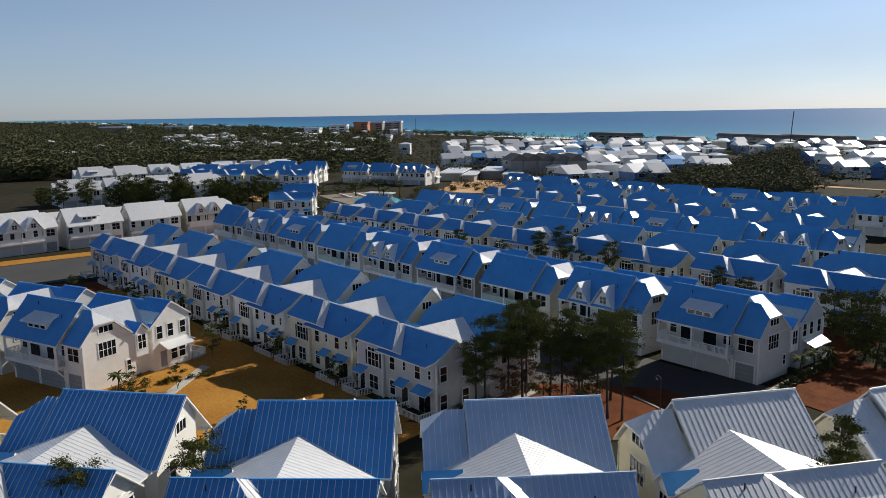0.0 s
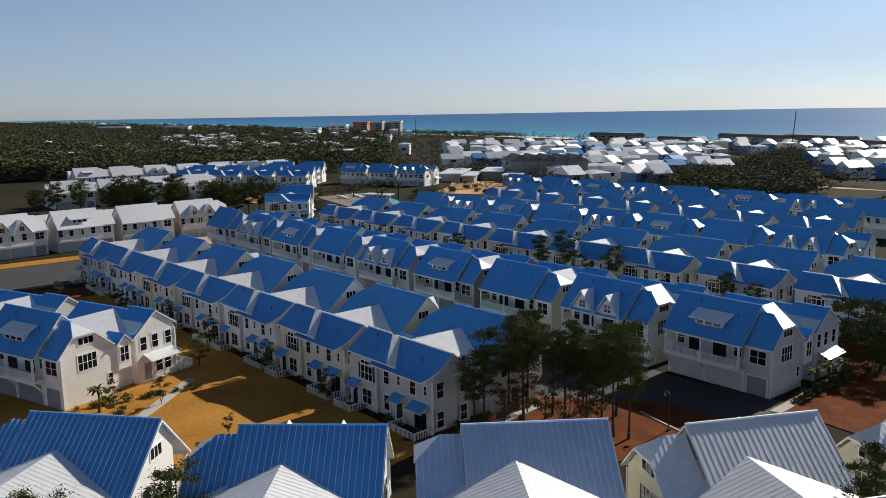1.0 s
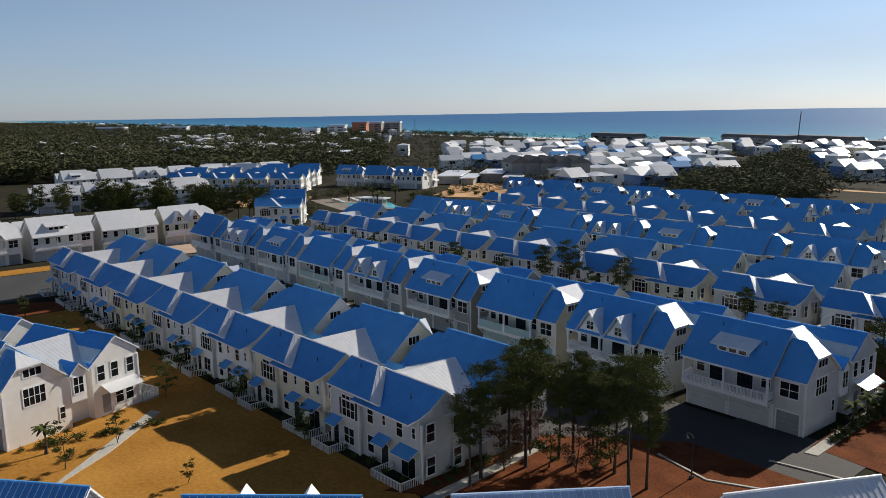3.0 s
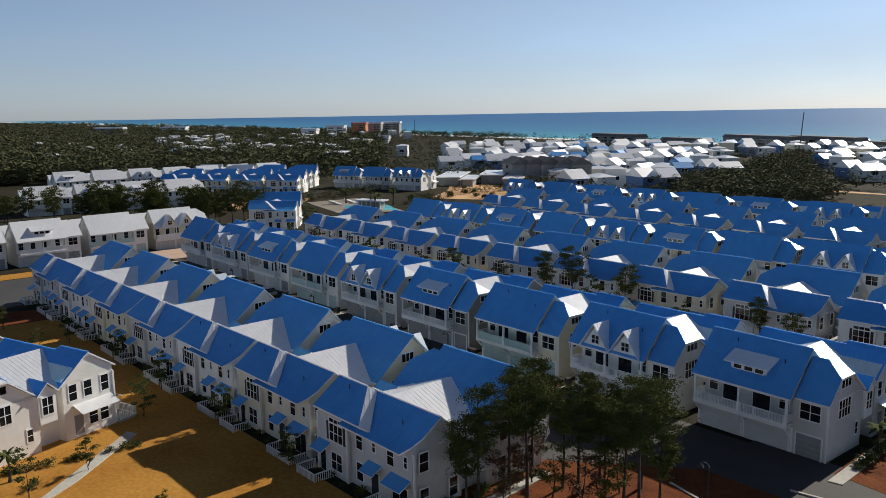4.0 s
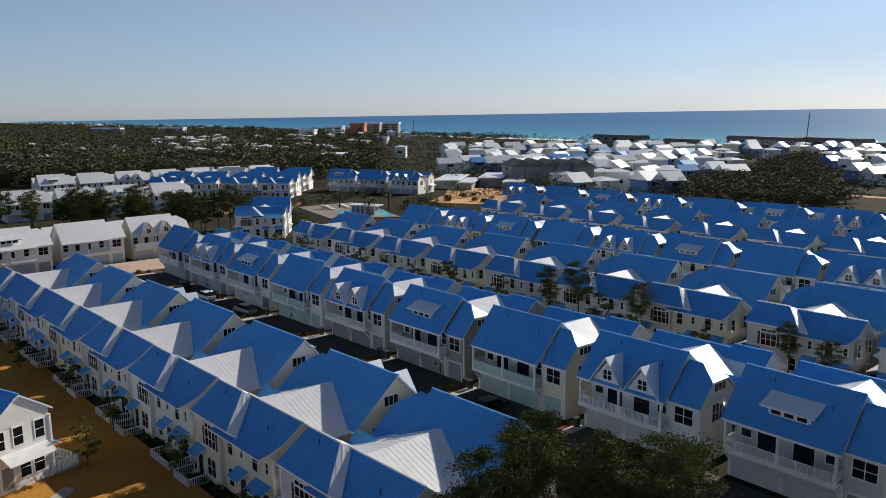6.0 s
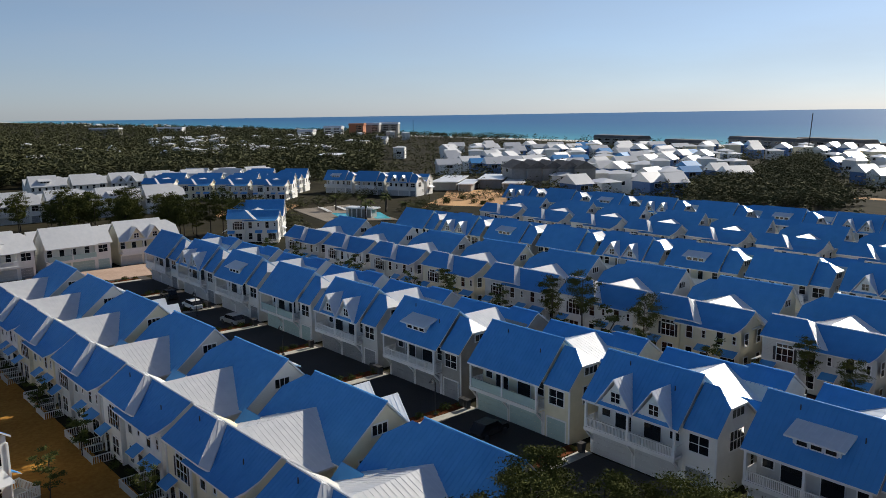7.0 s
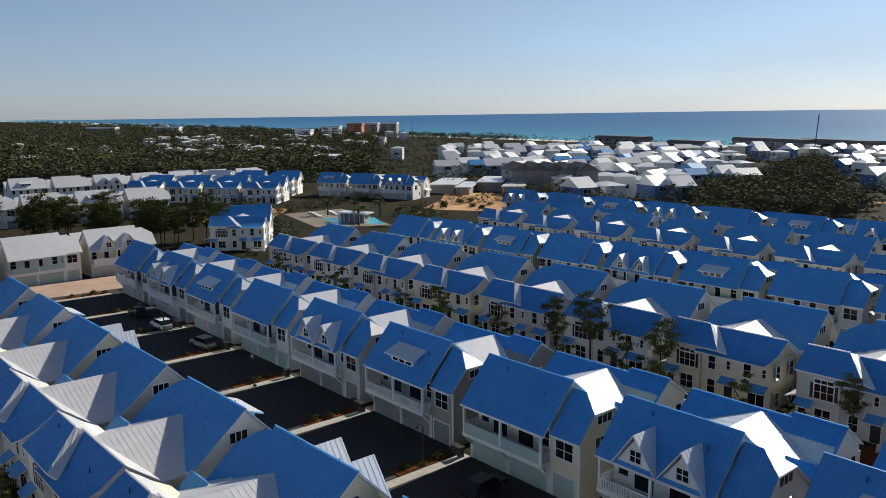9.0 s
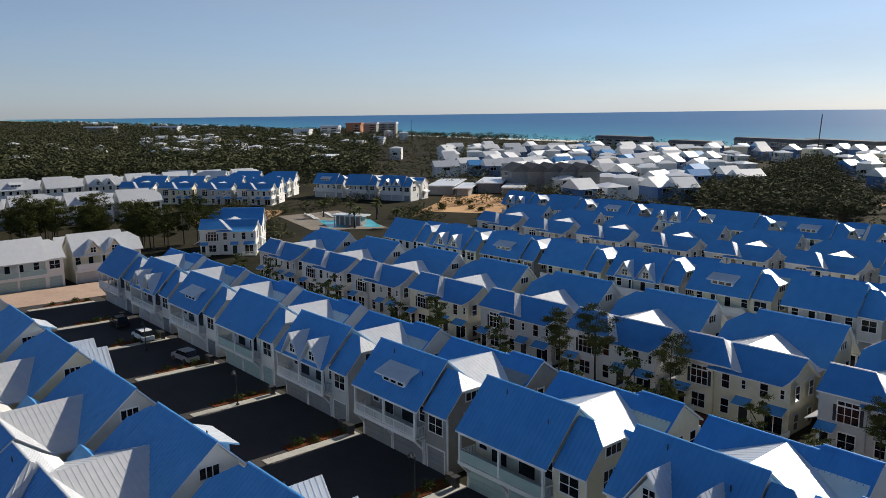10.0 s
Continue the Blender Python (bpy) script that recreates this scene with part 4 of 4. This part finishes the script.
for i in range(30):
    p = SHORE_A + along * (-2300 + 82 * i + trng.uniform(-20, 20)) - SHORE_N * trng.uniform(60, 130)
    town_house(p.x, p.y, trng.uniform(0, 180), trng.choice((0, 1, 2, 4, 5)))


def condo(x, y, rz, w, d, floors, cover, wall, label):
    root = new("condo_block")
    h = floors * 3.1
    bm = bmesh.new()
    box(bm, -w / 2, w / 2, -d / 2, d / 2, -2, h)
    part("wall", bm, wall, root)
    bm = bmesh.new()
    prism(bm, [(-d / 2 - 0.8, h), (-d / 2 + 2, h + 2.6), (d / 2 - 2, h + 2.6), (d / 2 + 0.8, h)], -w / 2 - 0.8, w / 2 + 0.8)
    part("roof", bm, cover, root)
    for f in range(floors):
        for i in range(int(w / 12)):
            window(root, -w / 2 + 6 + 12 * i, d / 2, 0.8 + 3.1 * f, 7.5, 1.7, OUT, 4, False, False)
    root.matrix_basis = pose(x, y, -4.5, 0, 0, rz)
    tagged(root, label, "apartment building")


for ang, dist, w, fl in ((12.2, 830, 62, 3), (16.6, 800, 52, 2), (21.2, 770, 78, 3), (25.0, 745, 70, 3), (28.3, 720, 46, 2)):
    x, y = polar(ang, dist)
    condo(x, y, -42 - ang + 90 - 90 + 48 - 6, w, 16, fl, SHINGLE, WALLS["taupe"], "long dark shore apartment block with a mansard roof")
for ang, dist, w, fl, wl in ((-3.4, 1200, 26, 6, WALLS["taupe"]), (-4.6, 1180, 22, 6, WALLS["taupe"]), (-5.6, 1150, 20, 6, BRICK), (-7.2, 1150, 24, 5, WALLS["white"]), (-9.0, 1100, 20, 4, WALLS["white"]), (-22, 1700, 60, 3, WALLS["taupe"]), (-18, 1650, 50, 3, WALLS["white"])):
    x, y = polar(ang, dist)
    condo(x, y, 40, w, 16, fl, PALE if wl is not BRICK else BRICK, wl, "shore apartment block with balconies and pale roof" if wl is not BRICK else "orange stucco shore apartment block")


def mast(x, y, h, lean, label):
    bm = bmesh.new()
    beam(bm, (0, 0, -4), (lean, 0, h), 0.5)
    ob = part("mast", bm, METAL)
    ob.matrix_basis = pose(x, y, zg(y), 0, 0, -131)
    tagged(ob, label, "mast")


x, y = polar(23.4, 690)
mast(x, y, 32, 2.4, "tall thin dark crane mast over the town")
x, y = polar(-1.8, 1150)
mast(x, y, 24, 0, "tall thin dark mast by the shore")


# ---- market, pool, sandy ground ----
def flat_roofed(x, y, rz, w, d, h, label):
    root = new("market_hall")
    bm = bmesh.new()
    box(bm, -w / 2 + 1, w / 2 - 1, -d / 2 + 1, d / 2 - 1, -0.5, h - 0.4)
    part("wall", bm, WALLS["taupe"], root)
    bm = bmesh.new()
    box(bm, -w / 2, w / 2, -d / 2, d / 2, h - 0.4, h)
    part("roof", bm, PALE, root)
    for i in range(6):
        bm = bmesh.new()
        xx = -w / 2 + w * (i + 0.5) / 6
        box(bm, xx - 0.15, xx + 0.15, d / 2 - 0.4, d / 2 - 0.1, 0, h - 0.4)
        part("post", bm, TRIM, root)
    root.matrix_basis = pose(x, y, zg(y), 0, 0, rz)
    tagged(root, label, "hall", "market halls")


for t_, d_, w, dd, h in ((1.0, 412, 34, 12, 4.2), (3.8, 420, 30, 12, 4.6), (2.2, 402, 26, 7, 3.6), (5.2, 404, 26, 10, 3.8), (-1.6, 430, 24, 12, 4), (-3.4, 440, 30, 12, 4)):
    x, y = polar(t_, d_)
    flat_roofed(x, y, -52, w, dd, h, "flat-roofed market hall with a pale roof")
x, y = polar(-7.0, 556)
flat_roofed(x, y, -48, 22, 14, 9.5, "white three-storey flat-roofed hall")
sheet("sand_lot", [(240, -205), (252, -222), (236, -232), (225, -250), (262, -288), (282, -284), (292, -266), (272, -246), (258, -226)], SAND, "bare orange sand lot with scrub", "sand", 0.06)
sheet("sand_lot", [(303, -176), (288, -152), (272, -146), (262, -162), (286, -186)], SAND, "orange sand bank by the pool", "sand", 0.06)
sheet("sand_lot", [polar(23.5, 395), polar(30, 385), polar(30, 430), polar(23.5, 425)], SAND, "bare orange sand lot in the town", "sand", 0.06)
sheet("sand_lot", [polar(5, 372), polar(11, 360), polar(11, 385), polar(5, 400)], SAND, "bare orange sand lot behind the rows", "sand", 0.06)
POOL = plain("pool water", (0.05, 0.45, 0.52), (0.08, 0.55, 0.6), 0.15, 0.2, 0.05)
sheet("pool_deck", [(238, -166), (274, -176), (274, -200), (226, -186)], plain("brown pool pavers", (0.15, 0.125, 0.10), (0.26, 0.225, 0.18), 0.9, 2.0, 0.15), "pale pool deck with loungers", "terrace", 0.08)
sheet("pool_water", [(239, -173), (256, -180), (252, -184), (236, -177.5)], POOL, "turquoise pool water", "pool", 0.1)
sheet("pool_water", [(233, -182), (251, -190), (247, -194), (230, -186)], POOL, "turquoise pool water", "pool", 0.1)
flat_roofed(241.0, -182.4, 24, 11, 5, 3.2, "open pool pavilion with a grey roof")
for i in range(14):
    x, y = 226 + 3.4 * (i % 7) + 2.0 * (i // 7), -190 - 1.6 * (i % 7) - 8 * (i // 7)
    shrub(x + 26 * math.sin(i), y - 34 - 3 * (i % 5), 2.0 + 0.4 * (i % 3))
for i in range(24):
    x, y = 258 + 1.1 * (i % 12), -180.5 - 1.0 * (i % 12) * 0.4 - 7 * (i // 12)

    def lounge(bm):
        box(bm, -0.35, 0.35, -1.0, 0.5, 0.25, 0.36)
        prism(bm, [(0.5, 0.25), (0.5, 0.36), (1.0, 0.75), (1.0, 0.64)], -0.35, 0.35)
    tagged(part("sun_lounger", shared("sun_lounger", lounge, [TRIM]), None, None, "", pose(x, y, zg(y) + 0.05, 0, 0, -40)), "white sun lounger on the pool deck", "lounger", "pool loungers")

# ---- lane details ----
for k in range(8):
    x = 75.0 + 16.25 * k - 1.6
    sheet("planting_bed", [(x, -87.4), (x, -79.5), (x + 1.5, -79.5), (x + 1.5, -87.4)], MULCH, "red mulch bed between two driveways", "bed", 0.10, 0.15)
    sheet("footpath", [(x - 1.3, -87.4), (x - 1.3, -76.4), (x - 0.1, -76.4), (x - 0.1, -87.4)], CONCRETE, "pale concrete strip beside a driveway", "path", 0.08, 0.12)
    for j in range(4):
        shrub(x + 0.4 + 0.5 * (j % 2), -86.6 + 1.9 * j, 0.6 + 0.25 * ((k + j) % 3))
for k in range(7):
    x = 60.8 + 15.36 * k - 0.8
    for j in range(5):
        shrub(x + 2.5 + 2.3 * j, -52.0 + 0.5 * ((j + k) % 2), 0.5 + 0.2 * ((k + j) % 3))
for i in range(14):
    shrub(40.5 + 1.2 * math.sin(i * 3.1), -88.5 - 1.15 * i, 0.7 + 0.3 * (i % 3))
    shrub(92.2 - 0.4 * i * 0.42, -28.3 - 1.05 * i + 0.6 * math.sin(i * 5), 0.55 + 0.2 * (i % 3))
for i in range(10):
    shrub(59.9 + 0.4 * math.sin(i * 4), -53.5 - 1.3 * i, 0.6 + 0.2 * (i % 3))
sheet("footpath", [(41.2, -84.0), (40.0, -84.2), (40.2, -99.0), (41.5, -100)], CONCRETE, "pale concrete path beside the end house", "path", 0.1)
sheet("footpath", [(58.6, -50.5), (57.4, -50.5), (58.6, -67), (59.8, -67)], CONCRETE, "pale concrete path under the pines", "path", 0.1)
sheet("footpath", [(80.5, -26.4), (81.5, -27.6), (94.4, -42.0), (93.2, -42.6), (86, -34.5)], CONCRETE, "pale concrete path along the lawn house", "path", 0.1)
sheet("forecourt", [(190, -70), (203.5, -70), (203.5, -108), (190, -108)], plain("pink pavers", (0.36, 0.25, 0.19), (0.5, 0.36, 0.28), 0.9, 3, 0.2), "pale pink paved forecourt", "pavement", 0.09)


def kerb(p, q):
    bm = bmesh.new()
    p, q = Vector((*p, zg(p[1]))), Vector((*q, zg(q[1])))
    beam(bm, p + Vector((0, 0, 0.02)), q + Vector((0, 0, 0.02)), 0.24)
    tagged(part("kerb", bm, CONCRETE), "pale concrete kerb along the lane", "kerb", "", "structure")


kerb((50.4, -73.4), (44.4, -71.8))
kerb((44.4, -71.8), (38.5, -74.5))
kerb((42.6, -79.8), (36, -81))


def lane_lamp(x, y):
    m = pose(x, y, zg(y))
    if "lamp" in TREES:
        ob = copy_thing(TREES["lamp"], m)
    else:
        ob = TREES["lamp"] = new("street_lamp")
        bm = bmesh.new()
        beam(bm, (0, 0, 0), (0, 0, 3.9), 0.1)
        part("pole", bm, METAL, ob)
        bm = bmesh.new()
        for a, b in (((0, 0, 3.9), (0.2, 0, 4.15)), ((0.2, 0, 4.15), (0.55, 0, 4.15)), ((0.55, 0, 4.15), (0.7, 0, 3.95))):
            beam(bm, a, b, 0.06)
        part("arm", bm, METAL, ob)
        bm = bmesh.new()
        bmesh.ops.create_cone(bm, cap_ends=True, segments=10, radius1=0.26, radius2=0.08, depth=0.3)
        part("shade", bm, METAL, ob, "", pose(0.7, 0, 3.8))
        bm = bmesh.new()
        box(bm, -0.15, 0.15, -0.15, 0.15, 0, 0.3)
        part("base", bm, METAL, ob)
        ob.matrix_basis = m
    tagged(ob, "dark metal gooseneck lamp beside the lane", "street lamp", "lane lamps")


for p in ((121.1, -81.8), (89.9, -82.6), (150, -82.5), (45.5, -71.2)):
    lane_lamp(*p)


def car(x, y, rz, paint, label):
    root = new("car")
    bm = bmesh.new()
    prof = [(-2.3, 0.35), (-2.3, 0.8), (-2.1, 0.98), (-1.0, 1.05), (1.7, 1.05), (2.25, 0.95), (2.3, 0.4)]
    prism(bm, prof, -0.9, 0.9)
    bmesh.ops.bevel(bm, geom=[e for e in bm.edges if abs(e.verts[0].co.x - e.verts[1].co.x) < 0.01], offset=0.07, segments=2, affect="EDGES")
    part("body", bm, paint, root)
    bm = bmesh.new()
    prism(bm, [(-1.25, 1.03), (-0.55, 1.62), (1.45, 1.66), (2.1, 1.03)], -0.78, 0.78)
    part("glasshouse", bm, GLASS, root)
    bm = bmesh.new()
    prism(bm, [(-0.6, 1.6), (-0.5, 1.7), (1.4, 1.74), (1.55, 1.64)], -0.8, 0.8)
    part("roof", bm, paint, root)
    for sx in (-0.86, 0.86):
        for sy in (-1.45, 1.4):
            bm = bmesh.new()
            bmesh.ops.create_cone(bm, cap_ends=True, segments=18, radius1=0.36, radius2=0.36, depth=0.24)
            w = part("wheel", bm, METAL, root, "", pose(sx, sy, 0.36, 0, 90, 0))
    root.matrix_basis = pose(x, y, zg(y) + 0.04, 0, 0, rz)
    tagged(root, label, "car")


WHITE_PAINT = material("white car paint", (0.75, 0.76, 0.77), 0.25, 0.0, 0.6)[0]
SILVER = material("silver car paint", (0.45, 0.46, 0.47), 0.3, 0.5, 0.5)[0]
BLACK = material("black car paint", (0.02, 0.02, 0.022), 0.25, 0.0, 0.6)[0]
car(155.6, -84.3, 90, WHITE_PAINT, "white estate car parked on a driveway")
car(141.5, -84.6, 95, SILVER, "silver car parked on a driveway")
car(166.0, -84.6, 88, BLACK, "black car parked on a driveway")
car(82.0, -83.0, 5, BLACK, "black car parked before the garage doors")


def bin_mesh(bm):
    v = []
    for z, w in ((0.12, 0.24), (1.0, 0.32)):
        v.append([bm.verts.new((x * w, y * w, z)) for x, y in ((-1, -1), (1, -1), (1, 1), (-1, 1))])
    bm.faces.new(v[0][::-1])
    for i in range(4):
        bm.faces.new((v[0][i], v[0][(i + 1) % 4], v[1][(i + 1) % 4], v[1][i]))
    top = [bm.verts.new((x * 0.35, y * 0.36, 1.1)) for x, y in ((-1, -1), (1, -1), (1, 1), (-1, 1))]
    for i in range(4):
        bm.faces.new((v[1][i], v[1][(i + 1) % 4], top[(i + 1) % 4], top[i]))
    bm.faces.new(top)
    box(bm, -0.25, 0.25, -0.3, -0.16, 0.0, 0.18)


for k in range(7):
    for j in range(1 + k % 3):
        x = 75.0 + 16.25 * k - 2.2 + 0.8 * j
        tagged(part("wheeled_bin", shared("wheeled_bin", bin_mesh, [METAL]), None, None, "", pose(x, -86.6, zg(-86.6) + 0.06, 0, 0, 20 * j)), "black wheeled bin beside a garage", "bin", "bins")
